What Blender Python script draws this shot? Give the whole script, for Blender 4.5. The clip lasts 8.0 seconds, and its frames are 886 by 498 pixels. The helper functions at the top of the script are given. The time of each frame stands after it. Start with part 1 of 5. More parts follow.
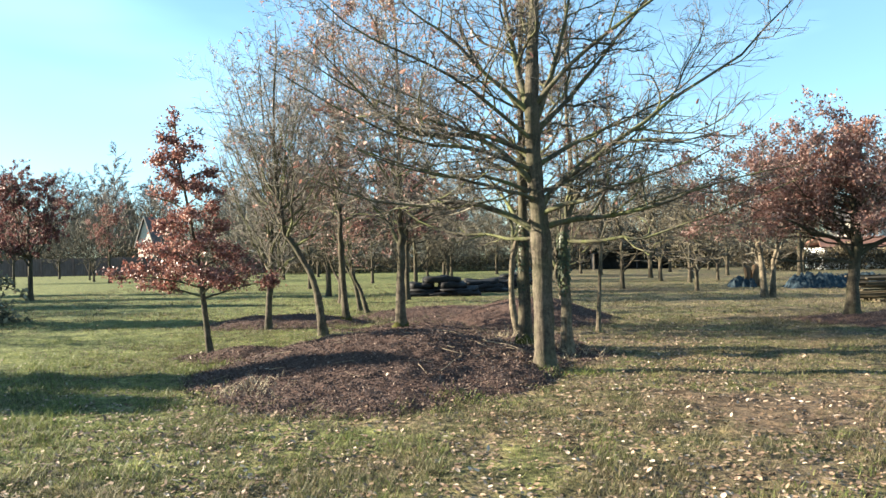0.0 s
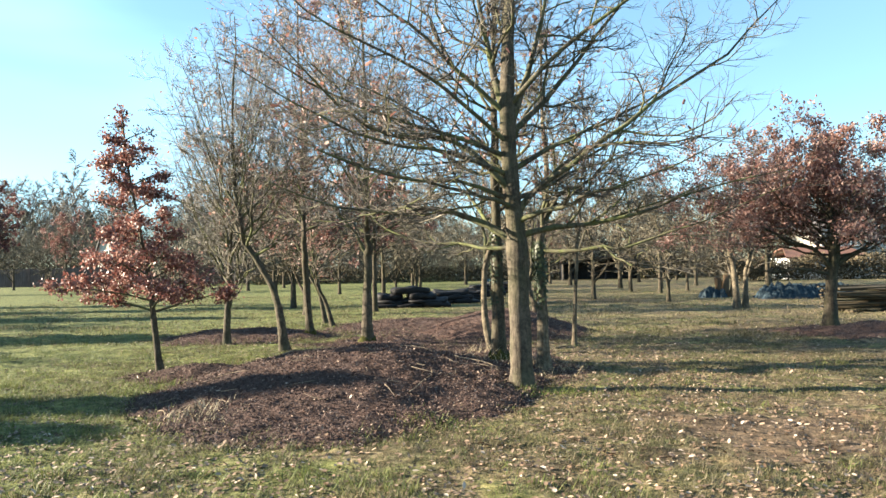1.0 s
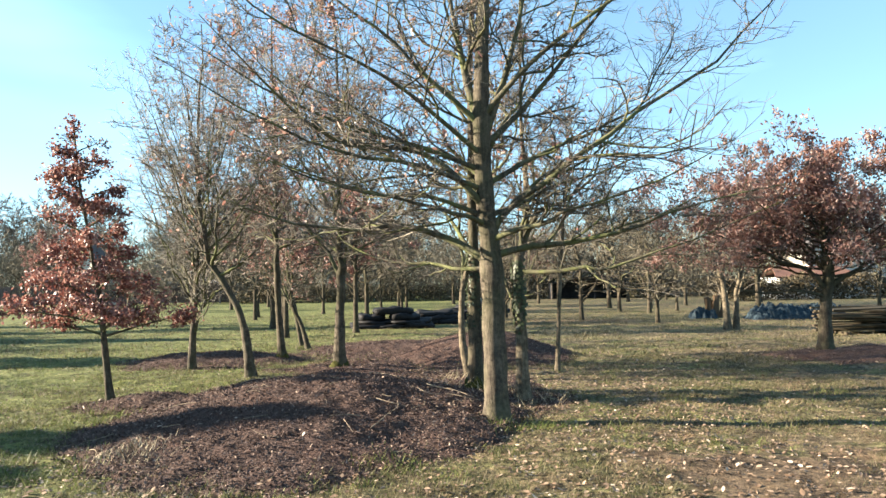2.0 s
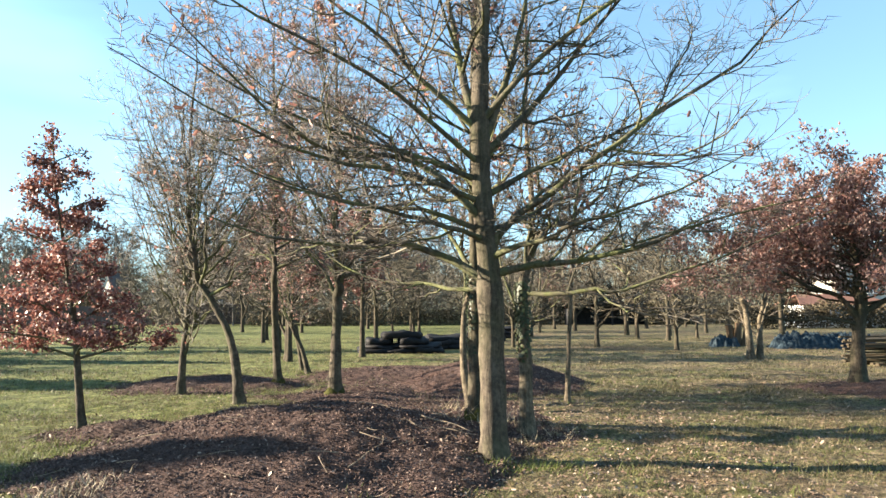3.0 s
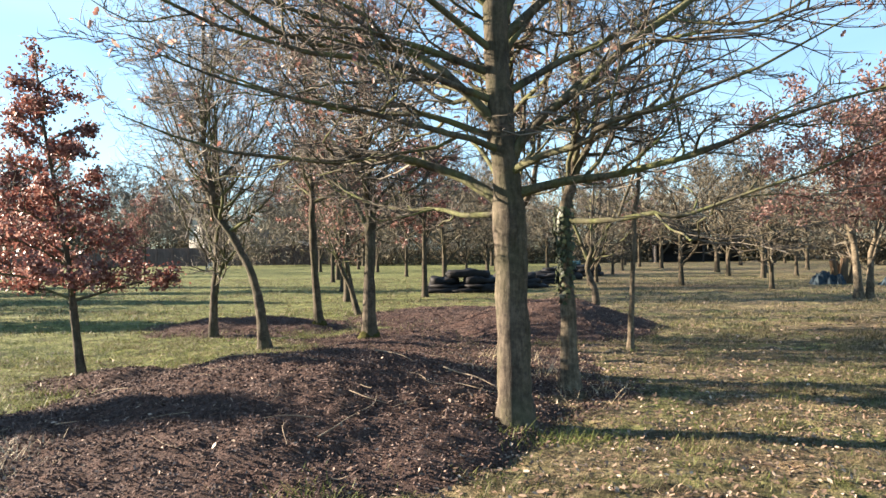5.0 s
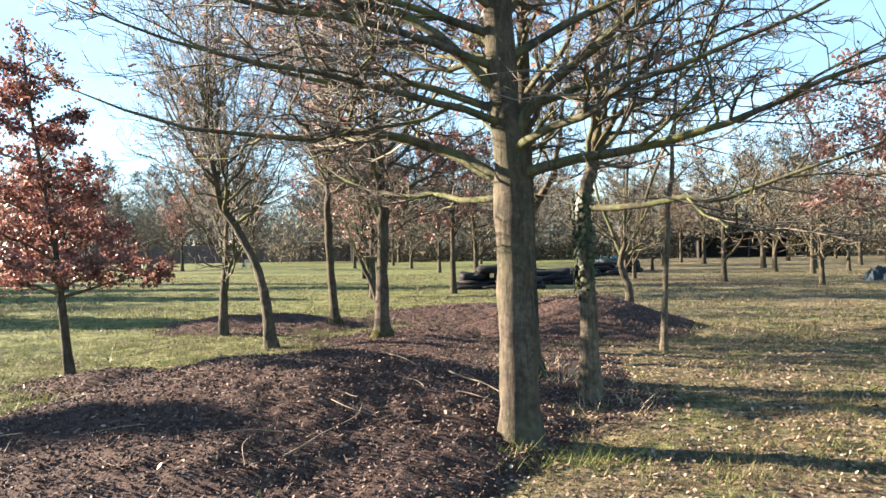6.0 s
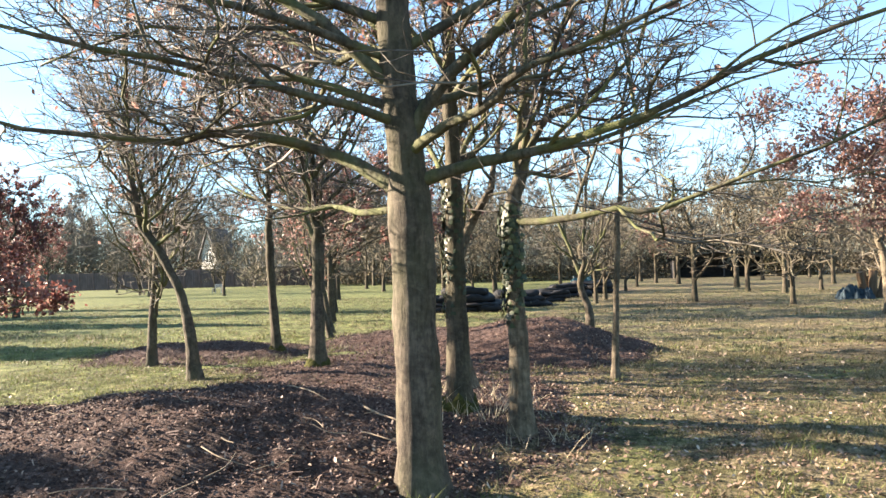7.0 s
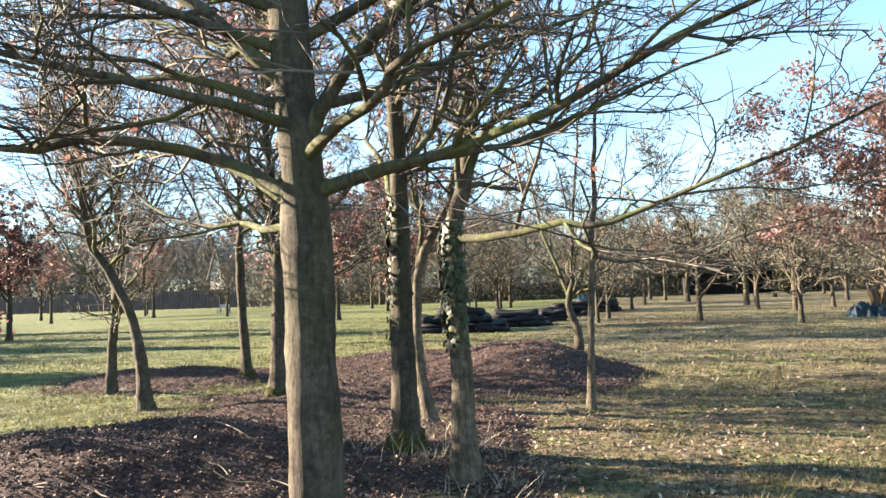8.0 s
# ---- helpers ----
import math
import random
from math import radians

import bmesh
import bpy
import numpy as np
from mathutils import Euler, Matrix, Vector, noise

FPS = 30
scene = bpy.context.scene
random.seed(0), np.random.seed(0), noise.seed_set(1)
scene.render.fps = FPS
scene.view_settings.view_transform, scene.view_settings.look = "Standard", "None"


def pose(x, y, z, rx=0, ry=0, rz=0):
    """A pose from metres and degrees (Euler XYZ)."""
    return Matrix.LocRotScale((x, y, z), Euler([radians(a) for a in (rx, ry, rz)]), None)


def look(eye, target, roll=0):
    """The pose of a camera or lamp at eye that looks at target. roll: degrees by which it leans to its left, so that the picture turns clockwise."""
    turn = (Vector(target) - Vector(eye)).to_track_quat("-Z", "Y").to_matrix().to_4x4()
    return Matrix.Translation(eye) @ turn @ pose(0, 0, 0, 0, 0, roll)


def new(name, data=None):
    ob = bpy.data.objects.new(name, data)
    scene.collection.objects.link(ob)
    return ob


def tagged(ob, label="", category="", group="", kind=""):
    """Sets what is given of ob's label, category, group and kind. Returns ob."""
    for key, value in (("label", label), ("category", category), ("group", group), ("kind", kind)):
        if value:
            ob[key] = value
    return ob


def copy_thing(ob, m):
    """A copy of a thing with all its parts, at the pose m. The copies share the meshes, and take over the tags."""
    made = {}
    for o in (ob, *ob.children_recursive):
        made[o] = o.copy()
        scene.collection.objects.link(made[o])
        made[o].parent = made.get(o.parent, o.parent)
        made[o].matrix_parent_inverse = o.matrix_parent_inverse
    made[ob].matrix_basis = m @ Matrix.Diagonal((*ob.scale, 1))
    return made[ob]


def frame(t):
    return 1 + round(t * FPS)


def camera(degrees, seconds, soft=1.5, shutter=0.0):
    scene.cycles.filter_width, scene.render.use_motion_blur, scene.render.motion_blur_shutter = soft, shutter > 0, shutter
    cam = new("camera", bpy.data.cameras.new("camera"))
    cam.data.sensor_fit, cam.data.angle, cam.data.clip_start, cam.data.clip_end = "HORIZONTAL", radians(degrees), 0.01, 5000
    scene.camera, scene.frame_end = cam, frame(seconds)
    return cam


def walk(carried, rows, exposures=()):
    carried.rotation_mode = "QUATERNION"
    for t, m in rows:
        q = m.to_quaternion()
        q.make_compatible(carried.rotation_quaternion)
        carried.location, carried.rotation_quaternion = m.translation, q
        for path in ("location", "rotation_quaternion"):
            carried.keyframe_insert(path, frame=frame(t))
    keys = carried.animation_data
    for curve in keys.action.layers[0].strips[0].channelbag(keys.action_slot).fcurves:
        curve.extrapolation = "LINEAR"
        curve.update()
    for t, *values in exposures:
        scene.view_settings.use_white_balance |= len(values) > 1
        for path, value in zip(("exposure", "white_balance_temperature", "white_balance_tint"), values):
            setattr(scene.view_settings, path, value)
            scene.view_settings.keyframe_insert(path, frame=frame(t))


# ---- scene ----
cam = camera(64.0, 8.0)
PATH = [
    (0, (1.521, 1.106, 1.775), (1.26, 3.089, 1.793), -1.2),
    (0.5, (1.395, 1.479, 1.783), (1.174, 3.467, 1.804), -1.2),
    (1, (1.412, 1.857, 1.779), (1.24, 3.849, 1.824), -1.2),
    (1.5, (1.518, 2.236, 1.819), (1.372, 4.23, 1.889), -1.2),
    (2.8, (1.807, 3.364, 1.814), (1.655, 5.353, 1.965), -0.8),
    (3, (1.854, 3.542, 1.782), (1.661, 5.526, 1.948), -0.5),
    (3.5, (1.957, 4.008, 1.756), (1.716, 5.985, 1.937), -1.0),
    (4, (2.175, 4.476, 1.731), (1.919, 6.453, 1.902), -1.4),
    (4.5, (2.312, 4.91, 1.696), (1.99, 6.882, 1.794), -1.1),
    (5, (2.421, 5.361, 1.686), (1.983, 7.312, 1.685), -1.1),
    (5.2, (2.468, 5.524, 1.676), (1.982, 7.464, 1.652), -1.3),
    (6.5, (2.74, 6.773, 1.593), (2.19, 8.695, 1.609), -1.2),
    (7, (3.001, 7.214, 1.575), (2.506, 9.151, 1.629), -1.8),
    (7.5, (3.211, 7.626, 1.55), (2.694, 9.556, 1.641), -1.8),
    (8, (3.47, 8.05, 1.588), (2.94, 9.976, 1.695), -2.2),
]
walk(cam, [(t, look(eye, target, roll)) for t, eye, target, roll in PATH], exposures=[(0.0, 2.65, 6600, 5), (1.5, 2.72, 6750, 7), (3.5, 2.71, 6750, 10), (4.5, 2.67, 6850, 13), (5.0, 2.66, 6900, 14), (6.5, 3.02, 6800, 14), (8.0, 3.06, 6800, 13)])

# ---- sky and sun ----
SUN_ELEVATION, SUN_AZIMUTH = radians(18.0), radians(180.0 + 0.6)   # azimuth from +x, counter-clockwise
to_sun = Vector((math.cos(SUN_AZIMUTH) * math.cos(SUN_ELEVATION), math.sin(SUN_AZIMUTH) * math.cos(SUN_ELEVATION), math.sin(SUN_ELEVATION)))


def make_world():
    w = bpy.data.worlds.new("winter_sky")
    scene.world = w
    w.use_nodes = True
    nt = w.node_tree
    bg = nt.nodes["Background"]
    sky = nt.nodes.new("ShaderNodeTexSky")
    sky.sky_type, sky.sun_disc = "NISHITA", False
    sky.sun_elevation, sky.sun_rotation = SUN_ELEVATION, radians(90.0) - SUN_AZIMUTH
    sky.air_density, sky.dust_density, sky.ozone_density = 1.0, 0.02, 1.0
    co = nt.nodes.new("ShaderNodeTexCoord")
    mp = nt.nodes.new("ShaderNodeMapping")
    mp.inputs["Scale"].default_value = (1.2, 1.0, 4.2)
    mp.inputs["Location"].default_value = (0.35, 0.1, 0.0)
    nz = nt.nodes.new("ShaderNodeTexNoise")
    nz.inputs["Scale"].default_value, nz.inputs["Detail"].default_value, nz.inputs["Roughness"].default_value = 1.5, 4.0, 0.45
    ramp = nt.nodes.new("ShaderNodeValToRGB")
    ramp.color_ramp.elements[0].position, ramp.color_ramp.elements[1].position = 0.47, 0.7
    ramp.color_ramp.elements[0].color = (0.17, 0.17, 0.17, 1)
    ramp.color_ramp.elements[1].color = (0.65, 0.65, 0.65, 1)
    mix = nt.nodes.new("ShaderNodeMix")
    mix.data_type = "RGBA"
    mix.inputs[7].default_value = (4.3, 5.8, 6.7, 1)
    nt.links.new(co.outputs["Generated"], mp.inputs["Vector"])
    nt.links.new(mp.outputs["Vector"], nz.inputs["Vector"])
    nt.links.new(nz.outputs["Fac"], ramp.inputs["Fac"])
    nt.links.new(ramp.outputs["Color"], mix.inputs[0])
    nt.links.new(sky.outputs["Color"], mix.inputs[6])
    clear = nt.nodes.new("ShaderNodeMix")
    clear.data_type, clear.blend_type = "RGBA", "MULTIPLY"
    clear.inputs[0].default_value = 1.0
    clear.inputs[7].default_value = (0.81, 1.05, 1.26, 1)
    nt.links.new(mix.outputs[2], clear.inputs[6])
    nt.links.new(clear.outputs[2], bg.inputs["Color"])
    bg.inputs["Strength"].default_value = 0.038


make_world()
sun = new("sun", bpy.data.lights.new("sun", "SUN"))
sun.data.energy, sun.data.angle, sun.data.color = 5.0, radians(0.53), (1.0, 0.86, 0.69)
sun.matrix_world = look(to_sun * 50, (0, 0, 0))


# ---- materials ----
def material(name, rough=0.85, spec=0.3):
    m = bpy.data.materials.new(name)
    m.use_nodes = True
    b = m.node_tree.nodes["Principled BSDF"]
    b.inputs["Roughness"].default_value = rough
    b.inputs["Specular IOR Level"].default_value = spec
    return m, m.node_tree, b


def noise_node(nt, scale, detail=4.0, rough=0.55, stretch=(1, 1, 1), space="Object"):
    co = nt.nodes.new("ShaderNodeTexCoord")
    mp = nt.nodes.new("ShaderNodeMapping")
    mp.inputs["Scale"].default_value = stretch
    nz = nt.nodes.new("ShaderNodeTexNoise")
    nz.inputs["Scale"].default_value, nz.inputs["Detail"].default_value, nz.inputs["Roughness"].default_value = scale, detail, rough
    nt.links.new(co.outputs[space], mp.inputs["Vector"])
    nt.links.new(mp.outputs["Vector"], nz.inputs["Vector"])
    return nz.outputs["Fac"]


def ramp_node(nt, fac, stops):
    r = nt.nodes.new("ShaderNodeValToRGB")
    el = r.color_ramp.elements
    while len(el) < len(stops):
        el.new(0.5)
    for e, (p, c) in zip(el, stops):
        e.position, e.color = p, (*c, 1)
    nt.links.new(fac, r.inputs["Fac"])
    return r.outputs["Color"]


def mix_node(nt, fac, a, b, blend="MIX"):
    m = nt.nodes.new("ShaderNodeMix")
    m.data_type, m.blend_type = "RGBA", blend
    for sock, v in ((0, fac), (6, a), (7, b)):
        if isinstance(v, (int, float)):
            m.inputs[sock].default_value = v
        elif isinstance(v, tuple):
            m.inputs[sock].default_value = (*v, 1)
        else:
            nt.links.new(v, m.inputs[sock])
    return m.outputs[2]


def bump_node(nt, b, height, strength, distance):
    n = nt.nodes.new("ShaderNodeBump")
    n.inputs["Strength"].default_value, n.inputs["Distance"].default_value = strength, distance
    nt.links.new(height, n.inputs["Height"])
    nt.links.new(n.outputs["Normal"], b.inputs["Normal"])


def island(nt):
    return nt.nodes.new("ShaderNodeNewGeometry").outputs["Random Per Island"]


def bark(name, dark, light, algae, amount):
    """Tree bark: vertical furrows, pale scars and a film of green algae."""
    m, nt, b = material(name, 0.9, 0.2)
    plates = noise_node(nt, 13.0, 5.0, 0.65, (1, 1, 0.1))
    furrow = mix_node(nt, 0.25, mix_node(nt, 0.4, noise_node(nt, 34.0, 7.0, 0.7, (1, 1, 0.16)), noise_node(nt, 20.0, 6.0, 0.7)), plates)
    col = ramp_node(nt, furrow, [(0.37, dark), (0.49, tuple(0.45 * d + 0.55 * l for d, l in zip(dark, light))), (0.62, tuple(1.15 * l for l in light))])
    blotch = ramp_node(nt, noise_node(nt, 5.0, 4.0, 0.6), [(0.38, (0.6,) * 3), (0.6, (1.15,) * 3)])
    col = mix_node(nt, 0.9, col, blotch, "MULTIPLY")
    patch = ramp_node(nt, noise_node(nt, 2.6, 3.0, 0.6, (1, 1, 0.6)), [(0.42, (0, 0, 0)), (0.66, (amount,) * 3)])
    col = mix_node(nt, patch, col, algae)
    spot = ramp_node(nt, noise_node(nt, 14.0, 2.0, 0.5), [(0.62, (0, 0, 0)), (0.74, (0.45,) * 3)])
    col = mix_node(nt, spot, col, tuple(min(1, 1.45 * l) for l in light))
    nt.links.new(col, b.inputs["Base Color"])
    bump_node(nt, b, furrow, 1.0, 0.035)
    return m


def islands(name, stops, rough=0.7, spec=0.3, through_light=0.0):
    """Many small loose pieces, each of its own shade."""
    m, nt, b = material(name, rough, spec)
    col = ramp_node(nt, island(nt), stops)
    col = mix_node(nt, 0.35, col, ramp_node(nt, noise_node(nt, 30.0, 3.0), [(0.3, (0.35,) * 3), (0.7, (1.0,) * 3)]), "MULTIPLY")
    nt.links.new(col, b.inputs["Base Color"])
    if through_light:
        tr = nt.nodes.new("ShaderNodeBsdfTranslucent")
        nt.links.new(col, tr.inputs["Color"])
        mx = nt.nodes.new("ShaderNodeMixShader")
        mx.inputs[0].default_value = through_light
        nt.links.new(b.outputs[0], mx.inputs[1])
        nt.links.new(tr.outputs[0], mx.inputs[2])
        nt.links.new(mx.outputs[0], nt.nodes["Material Output"].inputs["Surface"])
    return m


def plain(name, a, c, scale=8.0, rough=0.8, spec=0.3, bump=0.2, stretch=(1, 1, 1)):
    m, nt, b = material(name, rough, spec)
    f = noise_node(nt, scale, 5.0, 0.6, stretch)
    nt.links.new(ramp_node(nt, f, [(0.3, a), (0.7, c)]), b.inputs["Base Color"])
    if bump:
        bump_node(nt, b, f, bump, 0.02)
    return m


BARK = bark("oak_bark", (0.022, 0.018, 0.014), (0.102, 0.084, 0.063), (0.058, 0.06, 0.03), 0.55)
BARK_DARK = bark("dark_bark", (0.022, 0.018, 0.014), (0.085, 0.07, 0.05), (0.052, 0.055, 0.024), 0.5)
BARK_FAR = bark("far_bark", (0.022, 0.018, 0.013), (0.075, 0.061, 0.043), (0.05, 0.052, 0.024), 0.5)
BARK_PALE = bark("pale_bark", (0.03, 0.024, 0.017), (0.155, 0.127, 0.09), (0.066, 0.064, 0.03), 0.15)
LIMB_BARK = bark("limb_bark", (0.026, 0.024, 0.017), (0.112, 0.1, 0.073), (0.102, 0.114, 0.044), 0.95)
TWIG = islands("twig_bark", [(0.0, (0.05, 0.041, 0.036)), (0.5, (0.1, 0.085, 0.069)), (1.0, (0.19, 0.168, 0.132))], 0.75)
# lighter copy of TWIG: sunlight on the twigs is put into the colour
TWIG_SUNLIT = islands("sunlit_twig_bark", [(0.0, (0.085, 0.073, 0.063)), (0.5, (0.16, 0.141, 0.12)), (1.0, (0.27, 0.245, 0.21))], 0.75)
TWIG_FAR = islands("far_twig_bark", [(0.0, (0.052, 0.043, 0.033)), (0.5, (0.1, 0.086, 0.062)), (1.0, (0.155, 0.142, 0.098))], 0.9)
HAZE = islands("winter_brush", [(0.0, (0.1, 0.084, 0.064)), (0.45, (0.165, 0.142, 0.106)), (0.8, (0.19, 0.174, 0.12)), (1.0, (0.26, 0.232, 0.178))], 0.9)
# paler than TWIG_FAR, with aerial haze over the belts put into the colour
HAZY_WOOD = islands("hazy_bare_wood", [(0.0, (0.1, 0.087, 0.077)), (0.5, (0.16, 0.14, 0.12)), (1.0, (0.22, 0.195, 0.168))], 0.95, 0.1)
LEAF_RED = islands("red_oak_leaf", [(0.0, (0.1, 0.032, 0.027)), (0.4, (0.165, 0.065, 0.054)), (0.75, (0.25, 0.115, 0.095)), (1.0, (0.45, 0.28, 0.23))], 0.45, 0.5, 0.35)
LEAF_BROWN = islands("brown_oak_leaf", [(0.0, (0.14, 0.064, 0.052)), (0.45, (0.265, 0.135, 0.11)), (0.8, (0.37, 0.22, 0.18)), (1.0, (0.56, 0.43, 0.37))], 0.45, 0.5, 0.45)
LEAF_MAROON = islands("maroon_oak_leaf", [(0.0, (0.06, 0.02, 0.02)), (0.5, (0.115, 0.042, 0.04)), (0.85, (0.18, 0.082, 0.075)), (1.0, (0.3, 0.18, 0.16))], 0.5, 0.4, 0.35)
LITTER = islands("fallen_leaf", [(0.0, (0.085, 0.056, 0.036)), (0.6, (0.15, 0.1, 0.07)), (0.88, (0.24, 0.178, 0.13)), (1.0, (0.44, 0.36, 0.28))], 0.6, 0.35)
TAN_LEAF = islands("tan_fallen_leaf", [(0.0, (0.12, 0.075, 0.045)), (0.5, (0.22, 0.145, 0.095)), (0.85, (0.36, 0.26, 0.18)), (1.0, (0.56, 0.46, 0.36))], 0.6, 0.35)
GRASS = islands("grass_blade", [(0.0, (0.042, 0.044, 0.018)), (0.45, (0.092, 0.092, 0.038)), (0.75, (0.16, 0.136, 0.072)), (1.0, (0.32, 0.26, 0.175))], 0.6, 0.3, 0.3)
GRASS_LUSH = islands("lush_grass_blade", [(0.0, (0.07, 0.09, 0.02)), (0.6, (0.135, 0.17, 0.042)), (1.0, (0.25, 0.25, 0.09))], 0.55, 0.3, 0.3)
CHIPS = islands("wood_chip", [(0.0, (0.04, 0.0225, 0.019)), (0.5, (0.072, 0.045, 0.038)), (0.9, (0.13, 0.086, 0.071)), (1.0, (0.36, 0.27, 0.215))], 0.8)
IVY = islands("ivy_leaf", [(0.0, (0.012, 0.02, 0.008)), (0.6, (0.03, 0.046, 0.017)), (1.0, (0.085, 0.1, 0.04))], 0.5, 0.35)
MOSS = plain("moss", (0.025, 0.028, 0.009), (0.07, 0.068, 0.02), 40.0, 0.95, 0.1, 0.8)
STRAW = islands("dry_stalk", [(0.0, (0.25, 0.2, 0.12)), (1.0, (0.5, 0.43, 0.3))], 0.7)
STICK = plain("dead_wood", (0.13, 0.095, 0.065), (0.3, 0.24, 0.17), 14.0, 0.85)


def ground_material():
    """Thin grass, straw and bare soil; greener towards the open field on the west side."""
    m, nt, b = material("rough_grass_ground", 0.95, 0.15)
    fine = mix_node(nt, 0.45, noise_node(nt, 9.0, 8.0, 0.75), noise_node(nt, 70.0, 6.0, 0.75, (1, 0.6, 1)))
    mid = noise_node(nt, 1.1, 6.0, 0.62)
    wide = noise_node(nt, 0.16, 3.0, 0.5)
    green = ramp_node(nt, fine, [(0.42, (0.033, 0.038, 0.014)), (0.5, (0.104, 0.122, 0.041)), (0.58, (0.205, 0.205, 0.09))])
    straw = ramp_node(nt, fine, [(0.42, (0.034, 0.026, 0.017)), (0.5, (0.125, 0.099, 0.061)), (0.58, (0.26, 0.208, 0.138))])
    soil = ramp_node(nt, fine, [(0.42, (0.04, 0.028, 0.02)), (0.58, (0.16, 0.115, 0.082))])
    place = nt.nodes.new("ShaderNodeSeparateXYZ")
    co = nt.nodes.new("ShaderNodeTexCoord")
    nt.links.new(co.outputs["Object"], place.inputs[0])
    east = nt.nodes.new("ShaderNodeMapRange")
    east.inputs["From Min"].default_value, east.inputs["From Max"].default_value = -6.0, 2.0
    east.inputs["To Min"].default_value, east.inputs["To Max"].default_value = -0.2, 0.07
    nt.links.new(place.outputs["X"], east.inputs["Value"])
    add = nt.nodes.new("ShaderNodeMath")
    nt.links.new(mid, add.inputs[0])
    nt.links.new(east.outputs[0], add.inputs[1])
    col = mix_node(nt, ramp_node(nt, add.outputs[0], [(0.4, (0, 0, 0)), (0.58, (0.85,) * 3)]), green, straw)
    bare_patch = nt.nodes.new("ShaderNodeMath")
    nt.links.new(wide, bare_patch.inputs[0])
    nt.links.new(east.outputs[0], bare_patch.inputs[1])
    col = mix_node(nt, ramp_node(nt, bare_patch.outputs[0], [(0.56, (0, 0, 0)), (0.72, (0.75,) * 3)]), col, soil)
    away = nt.nodes.new("ShaderNodeVectorMath")
    away.operation = "DISTANCE"
    away.inputs[1].default_value = (4.5, 9.4, 0.0)
    nt.links.new(co.outputs["Object"], away.inputs[0])
    rim = nt.nodes.new("ShaderNodeMath")
    rim.operation = "MULTIPLY_ADD"
    rim.inputs[1].default_value = -0.16
    nt.links.new(away.outputs["Value"], rim.inputs[0])
    nt.links.new(mid, rim.inputs[2])
    col = mix_node(nt, ramp_node(nt, rim.outputs[0], [(0.12, (0, 0, 0)), (0.34, (0.85,) * 3)]), col, soil)
    tone = ramp_node(nt, noise_node(nt, 1.9, 9.0, 0.8), [(0.41, (0.36, 0.34, 0.3)), (0.5, (1, 1, 1)), (0.6, (1.6, 1.5, 1.32))])
    col = mix_node(nt, 0.8, col, tone, "MULTIPLY")
    nt.links.new(col, b.inputs["Base Color"])
    bump_node(nt, b, fine, 1.0, 0.07)
    return m


def mulch_material():
    m, nt, b = material("wood_chip_mulch", 0.95, 0.15)
    fine = noise_node(nt, 60.0, 8.0, 0.78)
    mid = noise_node(nt, 1.6, 5.0, 0.65)
    col = ramp_node(nt, fine, [(0.38, (0.026, 0.016, 0.014)), (0.47, (0.061, 0.039, 0.034)), (0.55, (0.102, 0.067, 0.056)), (0.66, (0.23, 0.167, 0.136))])
    col = mix_node(nt, ramp_node(nt, mid, [(0.44, (0, 0, 0)), (0.6, (0.6,) * 3)]), col, ramp_node(nt, fine, [(0.4, (0.032, 0.019, 0.016)), (0.6, (0.13, 0.076, 0.06))]))
    clod = ramp_node(nt, noise_node(nt, 17.0, 4.0, 0.6), [(0.4, (0.6,) * 3), (0.5, (1.0,) * 3), (0.6, (1.3,) * 3)])
    col = mix_node(nt, 0.85, col, clod, "MULTIPLY")
    nt.links.new(col, b.inputs["Base Color"])
    bump_node(nt, b, mix_node(nt, 0.5, fine, noise_node(nt, 17.0, 4.0, 0.6)), 1.0, 0.08)
    return m


GROUND, MULCH = ground_material(), mulch_material()


# ---- mesh tools ----
class Geo:
    """Vertices and faces gathered in bulk."""

    def __init__(self):
        self.v, self.f, self.n = [], [], 0

    def add(self, v, f):
        v, f = np.asarray(v, float).reshape(-1, 3), np.asarray(f, int)
        self.v.append(v)
        self.f.append(f + self.n)
        self.n += len(v)

    def mesh(self, name, mat, smooth=True):
        me = bpy.data.meshes.new(name)
        v = np.concatenate(self.v)
        loops = np.concatenate([f.ravel() for f in self.f])
        sizes = np.concatenate([np.full(len(f), f.shape[1]) for f in self.f])
        starts = np.concatenate([[0], np.cumsum(sizes)[:-1]])
        me.vertices.add(len(v))
        me.vertices.foreach_set("co", v.ravel())
        me.loops.add(len(loops))
        me.loops.foreach_set("vertex_index", loops.astype(np.int32))
        me.polygons.add(len(sizes))
        me.polygons.foreach_set("loop_start", starts.astype(np.int32))
        me.polygons.foreach_set("use_smooth", np.full(len(sizes), smooth))
        me.materials.append(mat)
        me.update(calc_edges=True)
        return me


def unit(a):
    return a / np.maximum(np.linalg.norm(a, axis=-1, keepdims=True), 1e-9)


